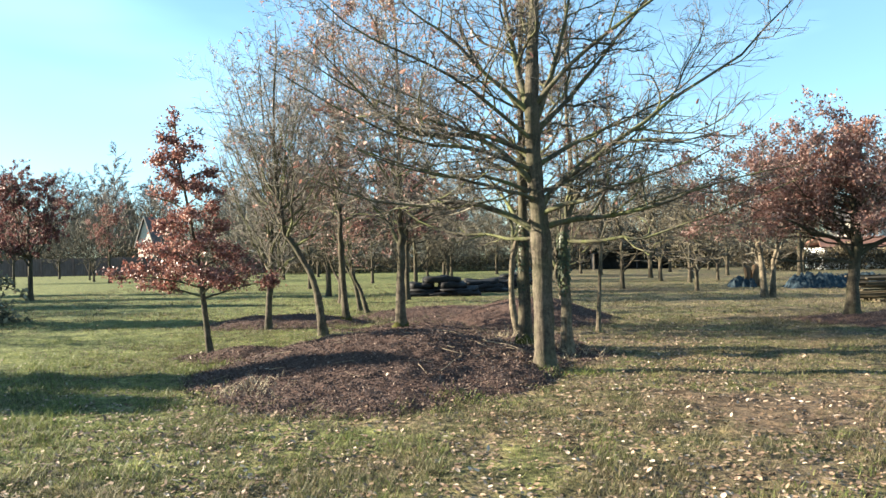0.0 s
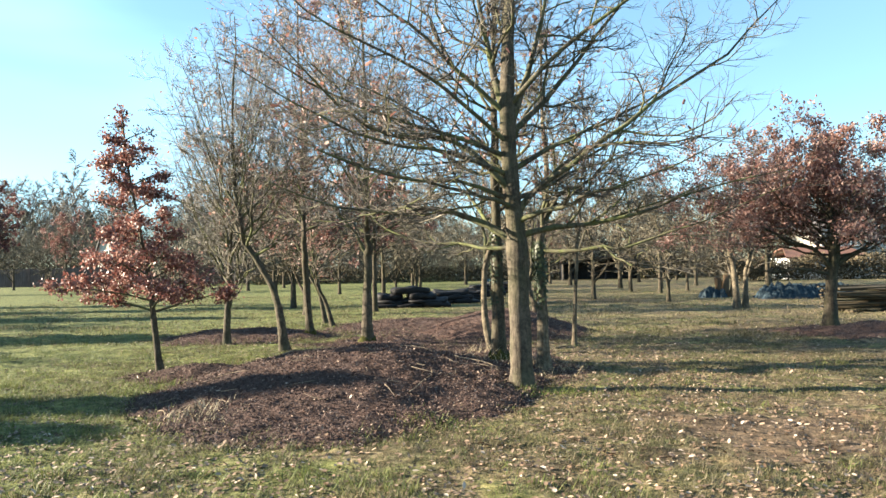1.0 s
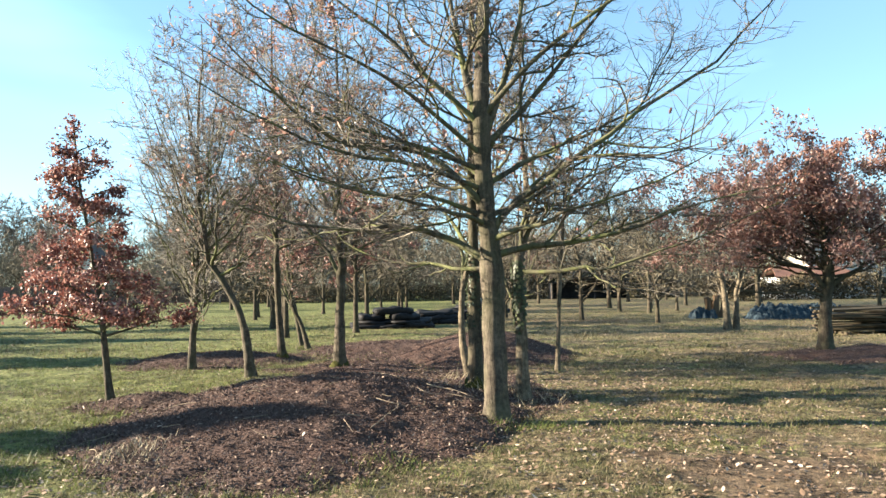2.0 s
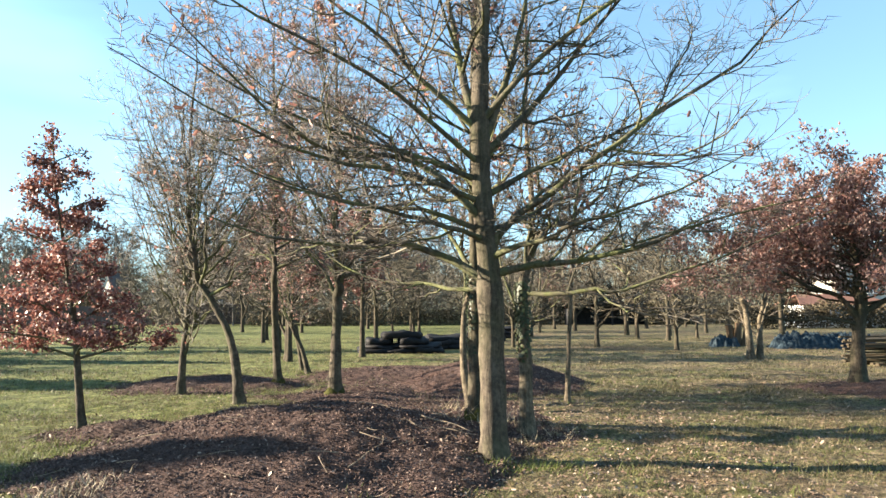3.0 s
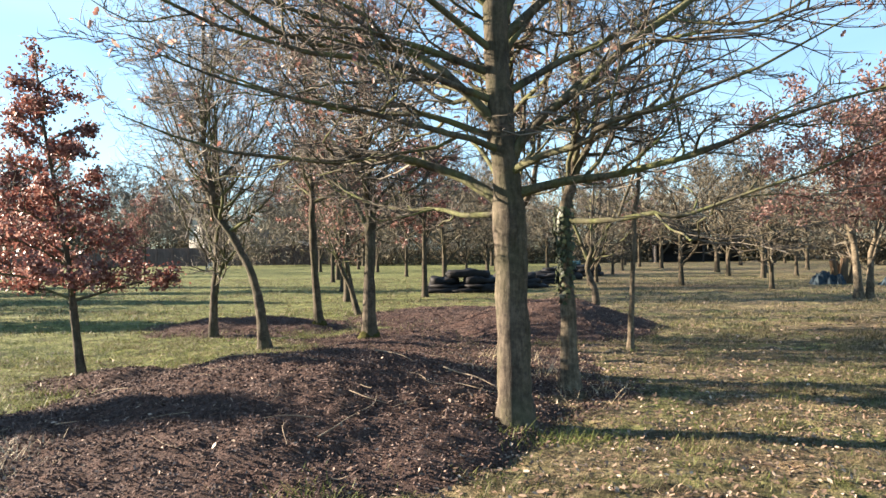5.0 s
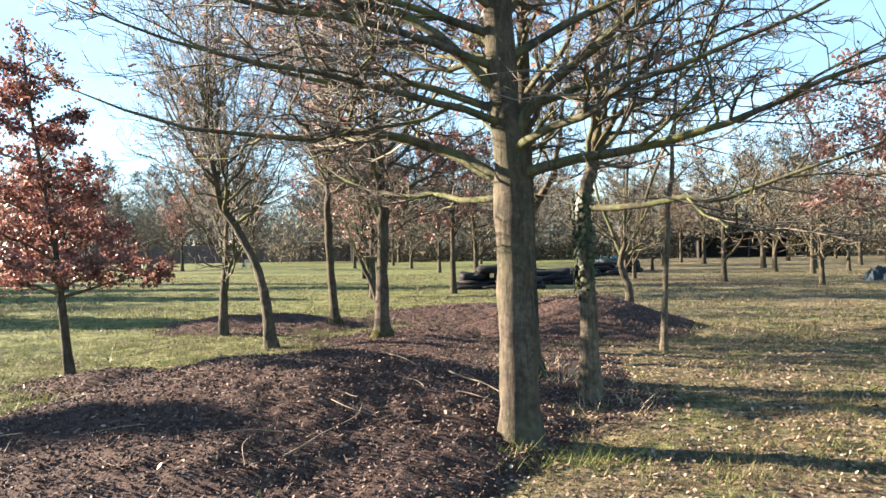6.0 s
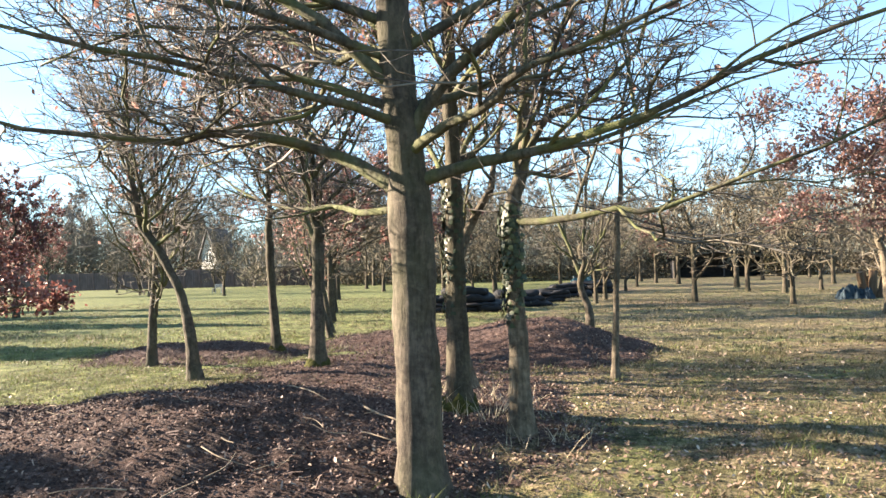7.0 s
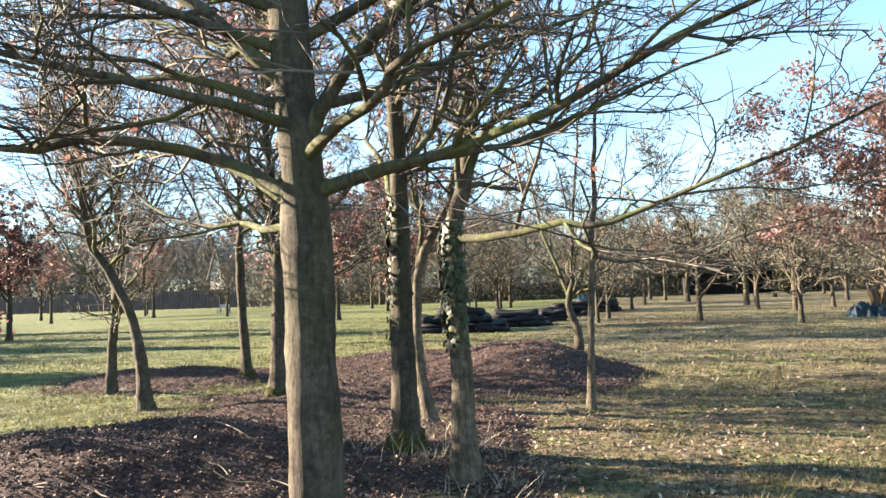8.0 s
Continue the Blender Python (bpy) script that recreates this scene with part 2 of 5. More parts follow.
def tubes(geo, p, r, sides):
    """Tapered tubes along p (m, k, 3) with radii r (m, k)."""
    m, k, _ = p.shape
    tan = np.gradient(p, axis=1)
    tan = unit(tan)
    ref = np.where(np.abs(tan[:, :1, 2:3]) > 0.9, np.array([1.0, 0, 0]), np.array([0, 0, 1.0]))
    ref = np.broadcast_to(ref, tan.shape)
    u = unit(np.cross(tan, ref))
    w = np.cross(tan, u)
    a = np.arange(sides) * 2 * np.pi / sides
    ring = p[:, :, None] + r[:, :, None, None] * (np.cos(a)[None, None, :, None] * u[:, :, None] + np.sin(a)[None, None, :, None] * w[:, :, None])
    i = np.arange(m)[:, None, None] * k * sides + np.arange(k - 1)[None, :, None] * sides
    j, j2 = np.arange(sides)[None, None, :], (np.arange(sides)[None, None, :] + 1) % sides
    f = np.stack([i + j, i + j2, i + sides + j2, i + sides + j], -1).reshape(-1, 4)
    geo.add(ring, f)


def spline(pts, k):
    """k points along a smooth line through a few control points."""
    p = np.asarray(pts, float)
    n = len(p)
    q = np.vstack([2 * p[0] - p[1], p, 2 * p[-1] - p[-2]])
    t = np.linspace(0, n - 1, k)
    i = np.minimum(t.astype(int), n - 2)
    s = (t - i)[:, None]
    a, b, c, d = q[i], q[i + 1], q[i + 2], q[i + 3]
    return 0.5 * (2 * b + (c - a) * s + (2 * a - 5 * b + 4 * c - d) * s ** 2 + (3 * b - a - 3 * c + d) * s ** 3)


def sprout(rng, p, r, n, t0, t1, length, angle, lift, k, crook, rmax=0.55, tip=0.3, rmin=0.0018, fall=0.65, slim=0.028):
    """n children on each parent line: their lines and radii."""
    m, k0, _ = p.shape
    own = np.linalg.norm(np.diff(p, axis=1), axis=2).sum(1)
    par = np.repeat(np.arange(m), n)
    t = (np.tile(np.arange(n), m) + rng.random(m * n)) / n * (t1 - t0) + t0
    x = t * (k0 - 1)
    i = np.minimum(x.astype(int), k0 - 2)
    s = (x - i)[:, None]
    at = p[par, i] * (1 - s) + p[par, i + 1] * s
    rad = r[par, i] * (1 - s[:, 0]) + r[par, i + 1] * s[:, 0]
    tan = unit(p[par, i + 1] - p[par, i])
    side = rng.normal(size=tan.shape)
    side[:, 2] *= 0.6
    side = unit(side - (side * tan).sum(1, keepdims=True) * tan)
    a = np.radians(angle) * rng.uniform(0.7, 1.3, len(t))[:, None]
    go = tan * np.cos(a) + side * np.sin(a)
    size = length * own[par] * (0.5 + fall - fall * t) * rng.uniform(0.55, 1.3, len(t))
    out = np.empty((len(t), k, 3))
    out[:, 0] = at
    for j in range(1, k):
        go = go + crook * rng.normal(size=go.shape) + np.array([0, 0, lift])
        go[:, 2] = np.maximum(go[:, 2], -0.18)
        go = unit(go)
        out[:, j] = out[:, j - 1] + go * (size / (k - 1))[:, None]
    r0 = np.maximum(np.minimum(rad * rmax, slim * size + 0.002), rmin)
    rr = np.maximum(r0[:, None] * np.linspace(1, tip, k)[None], rmin * 0.7)
    return out, rr


def rein(p, crown):
    """Shorten the shoots that would leave the crown's outline (centre, half sizes)."""
    if crown is None:
        return p
    c, half = np.array(crown[:3]), np.array(crown[3:])
    for _ in range(4):
        far = np.linalg.norm((p[:, -1] - c) / half, axis=1) > 1
        p[far] = p[far, :1] + (p[far] - p[far, :1]) * 0.65
    return p


def wander(rng, p, amount):
    """Crooked limbs: sideways kinks that grow along the line."""
    m, k, _ = p.shape
    size = np.linalg.norm(p[:, -1] - p[:, 0], axis=1)[:, None, None]
    kink = np.cumsum(rng.normal(size=p.shape) * np.array([1, 1, 0.8]), axis=1)
    kink -= kink[:, :1]
    t = np.linspace(0, 1, k)[None, :, None]
    kink -= 0.75 * t * kink[:, -1:]
    return p + amount * size * kink * np.minimum(1, 2.5 * t) / k ** 0.5


def dome_limbs(count, seed, z0, z1, half, low, top, width, lean=(0.0, 0.0), spire=1.0, bow=0.1):
    """Limbs from the stem out to the skin of a flat-topped dome."""
    rng = random.Random(seed)
    out = []
    for k in range(count):
        u = (k + 0.5) / count
        a = 2.4 * k + rng.uniform(-0.4, 0.4)
        e = radians(-2 + 84 * u ** spire)
        w = half * math.cos(e) ** 0.6 * rng.uniform(0.78, 1.06)
        end = (lean[0] + w * math.cos(a), lean[1] + w * math.sin(a), low + (top - low) * max(0.0, math.sin(e)) ** 0.75 + rng.uniform(-0.25, 0.25))
        z = z0 + (z1 - z0) * u
        line = []
        for t in (0.0, 0.2, 0.45, 0.72, 1.0):
            lift = bow * w * math.sin(math.pi * t) + (t ** 1.6 - t) * (end[2] - z) * 0.35
            line.append((end[0] * t, end[1] * t, z + (end[2] - z) * t + lift))
        out.append((line, width * (1.0 - 0.55 * u) * rng.uniform(0.8, 1.15)))
    return out


LEAF = np.array([(0, 0, 0), (0.12, 0.1, 0.02), (0.22, 0.34, 0.05), (0.15, 0.46, 0.03), (0.25, 0.68, 0.06), (0.1, 0.9, 0.03), (0, 1, 0),
                 (-0.1, 0.9, 0.03), (-0.25, 0.68, 0.06), (-0.15, 0.46, 0.03), (-0.22, 0.34, 0.05), (-0.12, 0.1, 0.02), (0, 0.4, -0.03), (0, 0.7, -0.02)])
LEAF_F = np.array([(0, 1, 2, 12), (12, 2, 3, 13), (13, 3, 4, 5), (13, 5, 6, 7), (13, 7, 8, 9), (13, 9, 10, 12), (12, 10, 11, 0)])


SIMPLE = np.array([(0, 0, 0), (0.26, 0.5, 0.07), (0, 1, 0), (-0.26, 0.5, 0.07)])
SIMPLE_F = np.array([(0, 1, 2), (0, 2, 3)])


MID = np.array([(0, 0, 0), (0.27, 0.3, 0.06), (0.3, 0.66, 0.04), (0, 1, 0), (-0.3, 0.66, 0.04), (-0.27, 0.3, 0.06)])
MID_F = np.array([(0, 1, 2, 3), (0, 3, 4, 5)])


def ribbons(geo, p, r):
    """Fine curved twigs: a folded blade each, four faces that meet in a point."""
    n = len(p)
    a, b, c = p[:, 0], p[:, 1], p[:, -1]
    u = unit(np.cross(c - a, np.random.default_rng(n).normal(size=(n, 3))))
    w = unit(np.cross(c - a, u))
    r0, r1 = r[:, :1], r[:, 1:2]
    v = np.stack([a + u * r0, a - 0.5 * u * r0 + 0.87 * w * r0, a - 0.5 * u * r0 - 0.87 * w * r0,
                  b + u * r1, b - 0.5 * u * r1 + 0.87 * w * r1, b - 0.5 * u * r1 - 0.87 * w * r1, c], 1)
    base = (np.arange(n) * 7)[:, None, None]
    geo.add(v, (np.array([(0, 1, 4, 3), (1, 2, 5, 4), (2, 0, 3, 5)])[None] + base).reshape(-1, 4))
    geo.f.append((np.array([(3, 4, 6), (4, 5, 6), (5, 3, 6)])[None] + base).reshape(-1, 3) + geo.n - 7 * n)


def slivers(geo, p, wide):
    """Far twigs: one thin spindle each."""
    n = len(p)
    a, b = p[:, 0], p[:, -1]
    rng = np.random.default_rng(n)
    side = unit(np.cross(b - a, rng.normal(size=(n, 3)))) * wide
    c = (a + b) / 2
    geo.add(np.stack([a, c + side, b, c - side], 1), np.arange(n * 4).reshape(-1, 4))


def leaves(geo, rng, at, size, flat=0.0, curl=1.0, simple=False):
    """Folded leaves at the points: lobed, or simple 1 (lozenge) or 2 (oval); flat: how far they lie down."""
    n = len(at)
    shape, faces = {0: (LEAF, LEAF_F), 1: (SIMPLE, SIMPLE_F), 2: (MID, MID_F)}[int(simple)]
    y = rng.normal(size=(n, 3))
    y[:, 2] = y[:, 2] * (1 - flat) - 0.25 * (1 - flat)
    y = unit(y)
    z = rng.normal(size=(n, 3)) * (1 - 0.75 * flat) + np.array([0, 0, 2.0 * flat])
    x = unit(np.cross(y, z))
    z = np.cross(x, y)
    s = (size * rng.uniform(0.6, 1.25, n))[:, None, None]
    tpl = shape[None] + np.zeros((n, 1, 1))
    bend = curl * rng.uniform(0.3, 3.0, n)[:, None]
    tpl[:, :, 2] = tpl[:, :, 2] * bend + 0.25 * curl * rng.normal(size=(n, 1)) * tpl[:, :, 1] ** 2
    v = at[:, None] + s * (tpl[:, :, 0:1] * x[:, None] + tpl[:, :, 1:2] * y[:, None] + tpl[:, :, 2:3] * z[:, None])
    f = (faces[None] + (np.arange(n) * len(shape))[:, None, None]).reshape(-1, faces.shape[1])
    geo.add(v, f)


def piece(name, geo, mat, parent, label="", smooth=True, kind=""):
    ob = new(name, geo.mesh(name, mat, smooth))
    ob.parent = parent
    return tagged(ob, label, kind=kind)


# ---- the lie of the land ----
TABLE = np.random.default_rng(5).random((256, 256))


def patchy(x, y, scale, shift=0.0):
    """Smooth random values from 0 to 1, one knot every `scale` metres."""
    u, v = np.asarray(x, float) / scale + 37.3 + shift, np.asarray(y, float) / scale + 91.7 + 1.7 * shift
    i, j = np.floor(u).astype(int), np.floor(v).astype(int)
    fu, fv = u - i, v - j
    fu, fv = fu * fu * (3 - 2 * fu), fv * fv * (3 - 2 * fv)
    t = lambda p, q: TABLE[p % 256, q % 256]
    return (t(i, j) * (1 - fu) + t(i + 1, j) * fu) * (1 - fv) + (t(i, j + 1) * (1 - fu) + t(i + 1, j + 1) * fu) * fv


MOUNDS = [(-0.95, 12.5, 2.2, 2.75, 0.47), (-3.9, 13.6, 1.05, 0.9, 0.14), (-5.4, 19.9, 2.0, 1.6, 0.2), (-1.1, 17.6, 1.8, 2.9, 0.07),
          (1.25, 20.2, 1.7, 1.8, 0.55), (0.9, 14.7, 1.6, 2.4, 0.07), (-0.9, 22.6, 2.4, 2.5, 0.15), (11.0, 19.3, 2.9, 1.3, 0.18)]


def lay(x, y):
    """Height of the grass: nearly flat, with soft waves."""
    return 0.06 * (patchy(x, y, 3.1) - 0.5) + 0.03 * (patchy(x, y, 0.9, 3) - 0.5)


def heap(x, y):
    """Height of the mulch above the grass; below zero where there is none."""
    x, y = np.asarray(x, float), np.asarray(y, float)
    h = np.full(np.broadcast(x, y).shape, -0.3)
    for cx, cy, rx, ry, top in MOUNDS:
        d2 = ((x - cx) / rx) ** 2 + ((y - cy) / ry) ** 2
        h = np.maximum(h, (top + 0.06) * np.exp(-0.9 * d2 ** 1.2) - 0.06 * (0.6 + 0.8 * d2 / (1 + d2)) - 0.12 * np.maximum(d2 - 1.6, 0))
    return h + 0.09 * (patchy(x, y, 0.7, 9) - 0.5) + 0.03 * (patchy(x, y, 0.23, 4) - 0.5)


def top_at(x, y):
    return float(lay(x, y) + max(0.0, float(heap(x, y))))


def steps(*runs):
    return np.concatenate([np.arange(a, b, d) for a, b, d in runs] + [[runs[-1][1]]])


def sheet(name, xs, ys, zfun, mat):
    gx, gy = np.meshgrid(xs, ys)
    v = np.stack([gx, gy, zfun(gx, gy)], -1).reshape(-1, 3)
    w = len(xs)
    i = (np.arange(len(ys) - 1)[:, None] * w + np.arange(w - 1)[None]).ravel()
    g = Geo()
    g.add(v, np.stack([i, i + 1, i + w + 1, i + w], 1))
    return new(name, g.mesh(name, mat))


def rough_lay(x, y):
    return lay(x, y) + (0.035 * (patchy(x, y, 0.17, 6) - 0.5) + 0.03 * (patchy(x, y, 0.41, 16) - 0.5)) * np.exp(-np.maximum(y - 14, 0) / 40)


ground = sheet("ground", steps((-2200, -200, 250), (-200, -30, 10), (-30, -12, 0.5), (-12, -6, 0.15), (-6, 7, 0.09), (7, 14, 0.15), (14, 40, 0.5), (40, 200, 10), (200, 2200, 250)),
               steps((-300, -20, 40), (-20, 2, 1.5), (2, 4, 0.2), (4, 13, 0.09), (13, 18, 0.15), (18, 32, 0.25), (32, 50, 0.6), (50, 80, 3), (80, 200, 15), (200, 2600, 300)), rough_lay, GROUND)
tagged(ground, "rough winter grass strewn with fallen leaves", "ground", kind="structure")


def lumpy(x, y):
    return lay(x, y) + heap(x, y) + 0.035 * (patchy(x, y, 0.16, 2) - 0.5) + 0.025 * (patchy(x, y, 0.075, 8) - 0.5)


def mulch_bed(label, xs, ys):
    return tagged(sheet("mulch_bed", xs, ys, lumpy, MULCH), label, "mulch", kind="structure")


mulch_bed("low mounds of dark reddish wood-chip mulch on the grass", np.arange(-8.0, 4.6, 0.055), np.arange(7.8, 26.5, 0.07))
mulch_bed("flat bed of dark wood-chip mulch under a brown-leaved oak", np.arange(6.0, 16.0, 0.08), np.arange(16.5, 22.5, 0.08))


# ---- trees ----
def stem_line(rng, height, lean, crook, k):
    t = np.linspace(0, 1, k)
    wob = np.cumsum(rng.normal(size=(k, 2)) * crook, axis=0)
    wob -= wob[:1]
    return np.stack([lean[0] * t + wob[:, 0] * t, lean[1] * t + wob[:, 1] * t, height * t], 1)


def ivy_sleeve(rng, line, rad, z0, z1, count, size, side):
    """Ivy leaves that cling round a trunk, thickest on the side given (degrees)."""
    z = z0 + (z1 - z0) * rng.beta(1.6, 1.0, count)
    c = np.stack([np.interp(z, line[:, 2], line[:, q]) for q in range(3)], 1)
    r = np.interp(z, line[:, 2], rad)
    a = np.radians(side) + rng.normal(size=count) * 1.1
    out = np.stack([np.cos(a), np.sin(a), np.zeros(count)], 1)
    at = c + out * (r + rng.uniform(0.0, 0.05, count))[:, None]
    at[:, 2] = z
    y = unit(np.stack([-np.sin(a), np.cos(a), -0.9 * np.ones(count)], 1) * rng.normal(1, 0.5, (count, 3)))
    x = unit(np.cross(y, out))
    s = (size * rng.uniform(0.6, 1.3, count))[:, None, None]
    tpl = np.array([(0, 0, 0), (0.45, 0.25, 0.1), (0.28, 0.6, 0.12), (0, 1, 0.05), (-0.28, 0.6, 0.12), (-0.45, 0.25, 0.1), (0, 0.45, 0.18)])
    v = at[:, None] + s * (tpl[None, :, :1] * x[:, None] + tpl[None, :, 1:2] * y[:, None] + tpl[None, :, 2:] * out[:, None])
    f = np.array([(0, 1, 2, 6), (6, 2, 3, 4), (6, 4, 5, 0)])
    g = Geo()
    g.add(v, (f[None] + (np.arange(count) * 7)[:, None, None]).reshape(-1, 4))
    return g


def tree(name, label, x, y, seed, stem=None, height=7.0, lean=(0, 0), radius=0.1, tip=0.12, limbs=(), auto=10, start=0.3, spread=60, reach=0.42,
         lift=0.08, second=8, third=7, fourth=6, leaf=None, leaf_count=0, leaf_size=0.08, leaf_zone=(0, 99), bark_mat=None, limb_mat=None, twig_mat=None,
         crook=0.19, flare=1.4, group="", sides=14, fine=True, twig_r=0.0052, category="tree", ivy=None, moss=0.0, clump=0.0, sway=1.0, fall=0.65, leaf_even=0.0, slim=0.028,
         crown=None, kink=0.05, long=0.44, taper=1.1, loose=0.03):
    """A tree: trunk, limbs with their branches, fine twigs, and the leaves that still hang on."""
    rng = np.random.default_rng(seed)
    root = new(name)
    root.location = (x, y, top_at(x, y) - 0.02)
    tagged(root, label, category, group)
    line = spline(stem, 26) if stem is not None else stem_line(rng, height, lean, 0.012 * height / 6, 26)
    t = np.linspace(0, 1, len(line))
    drift = np.cumsum(rng.normal(size=(len(line), 2)) * 0.045 * sway * np.clip((t - 0.33) * 4, 0, 1)[:, None], axis=0)
    line[:, :2] += drift
    rad = radius * (1 - (1 - tip) * t ** taper)
    rad *= 1 + (flare - 1) * np.exp(-np.linalg.norm(line - line[0], axis=1) / 0.16) + 0.03 * np.sin(t * 40 + seed)
    line2 = np.vstack([line[:1] - [0, 0, 0.12], line])
    rad2 = np.concatenate([[rad[0] * 1.15], rad])
    more = 3 if fine else 1
    tt = np.linspace(0, len(line2) - 1, len(line2) * more)
    ii = np.minimum(tt.astype(int), len(line2) - 2)
    ss = (tt - ii)[:, None]
    lp = line2[ii] * (1 - ss) + line2[ii + 1] * ss
    lr = rad2[ii] * (1 - ss[:, 0]) + rad2[ii + 1] * ss[:, 0]
    g = Geo()
    tubes(g, lp[None], lr[None], sides)
    if fine:
        v = g.v[0]
        c = np.repeat(lp, sides, axis=0)
        ang = np.arctan2(v[:, 1] - c[:, 1], v[:, 0] - c[:, 0])
        low = np.exp(-np.maximum(v[:, 2], 0) / 0.2)
        push = (0.16 * low * np.sin(5 * ang + seed) + 0.03 * np.sin(9 * v[:, 2] + 3 * ang) + 0.02 * np.sin(23 * v[:, 2] - 4 * ang) + 0.09 * np.exp(-((v[:, 2] - 1.15) / 0.12) ** 2) * np.cos(ang - 2.5)
                + 0.12 * np.exp(-((v[:, 2] - 1.9) / 0.22) ** 2) + 0.05 * np.sin(2.3 * v[:, 2] + 2 * ang + seed)) * radius
        g.v[0] = v + unit(v - c) * push[:, None]
    trunk = piece("trunk", g, bark_mat or BARK, root)
    if ivy:
        piece("ivy", ivy_sleeve(rng, line, rad, *ivy), IVY, root, "glossy dark ivy leaves", kind="stuff")
    if moss:
        k = 9
        q = np.linspace(-0.05, moss, k)
        mp = np.stack([np.interp(q, line[:, 2], line[:, 0]), np.interp(q, line[:, 2], line[:, 1]), q], 1)
        mr = np.interp(q, line[:, 2], rad) * 1.13 + 0.012
        mr[-1] *= 0.8
        g = Geo()
        tubes(g, mp[None], mr[None], 28)
        v = g.v[0]
        a = np.arctan2(v[:, 1], v[:, 0])
        v[:, 2] *= 0.75 + 0.25 * np.sin(3 * a + seed) + 0.1 * np.sin(8 * a)
        g.v[0] = v + rng.normal(size=v.shape) * 0.006
        piece("moss", g, MOSS, root, "green moss round the foot")
    p0, r0 = line[None], rad[None]
    ap, ar = sprout(rng, p0, r0, auto, start, 0.97, reach, spread, lift, 12, crook * 0.8, 0.5, 0.22, 0.0018, fall) if auto else (np.zeros((0, 12, 3)), np.zeros((0, 12)))
    ep = []
    for l, _ in limbs:
        off = np.array([np.interp(l[0][2], line[:, 2], line[:, q]) - l[0][q] for q in (0, 1)] + [0.0])
        fade = np.linspace(1, 0, len(l))[:, None] if l[0][2] > 0.3 else np.zeros((len(l), 1))
        ep.append(spline(np.array(l) + off * fade, 12))
    er = [w * (1 - np.linspace(0, 1, 12)) ** 0.85 * (1 - 0.3 * np.linspace(0, 1, 12) ** 0.5) + 0.004 for _, w in limbs]
    if ep:
        ep = wander(rng, np.array(ep), kink)
    lp1 = np.concatenate([np.array(ep).reshape(-1, 12, 3), ap])
    lr1 = np.concatenate([np.array(er).reshape(-1, 12), ar])
    p2, r2 = sprout(rng, lp1, lr1, second, 0.16, 1.0, long, 50, 0.05, 8, crook, 0.6, 0.3, slim=slim)
    p2 = rein(p2, crown)
    if fine:
        for q in range(len(lp1)):
            g = Geo()
            tubes(g, lp1[q:q + 1], lr1[q:q + 1], 8)
            limb = piece("limb", g, limb_mat or LIMB_BARK, root)
            for w in range(q * second, (q + 1) * second):
                g = Geo()
                tubes(g, p2[w:w + 1], r2[w:w + 1], 5)
                piece("branch", g, limb_mat or LIMB_BARK, limb)
    else:
        g = Geo()
        tubes(g, lp1, lr1, 5)
        tubes(g, p2[:, ::2], r2[:, ::2], 3)
        piece("branch_work", g, limb_mat or LIMB_BARK, root, kind="stuff")
    g = Geo()
    p3, r3 = sprout(rng, p2, r2, third, 0.12, 1.0, 0.58, 48, 0.07 if fine else 0.08, 5 if fine else 2, crook * 1.2, 0.65, 0.4, twig_r)
    p3 = rein(p3, crown)
    if fine or not fourth:
        tubes(g, p3, r3, 3)
    else:
        slivers(g, p3, twig_r * 1.2)
    ends = p3
    if fourth:
        p4, r4 = sprout(rng, p3, r3, fourth, 0.1, 1.0, 0.6, 44, 0.08, 3 if fine else 2, crook * 1.2, 0.7, 0.6, twig_r * 0.8)
        p4 = rein(p4, crown)
        if fine:
            ribbons(g, p4, r4)
        else:
            slivers(g, p4, twig_r)
        ends = p4
    piece("twig_growth", g, twig_mat or TWIG, root, kind="stuff")
    if leaf_count:
        pool = ends[:, 1:].reshape(-1, 3)
        odds = np.repeat(np.linalg.norm(ends[:, -1] - ends[:, 0], axis=1), ends.shape[1] - 1) ** leaf_even
        pool = np.concatenate([pool, odds[:, None]], 1)
        pool = pool[(pool[:, 2] > leaf_zone[0]) & (pool[:, 2] < leaf_zone[1])]
        if clump:
            keep = patchy(pool[:, 0] + 0.7 * pool[:, 2], pool[:, 1] + 0.9 * pool[:, 2], 0.45, seed) > clump
            pool = pool[keep]
        at = pool[rng.choice(len(pool), leaf_count, p=pool[:, 3] / pool[:, 3].sum()), :3] + rng.normal(size=(leaf_count, 3)) * loose
        g = Geo()
        leaves(g, rng, at, leaf_size, simple=1 if not fine or y > 19 else 2 if y > 13 else 0)
        piece("foliage", g, leaf or LEAF_BROWN, root, kind="stuff")
    return root


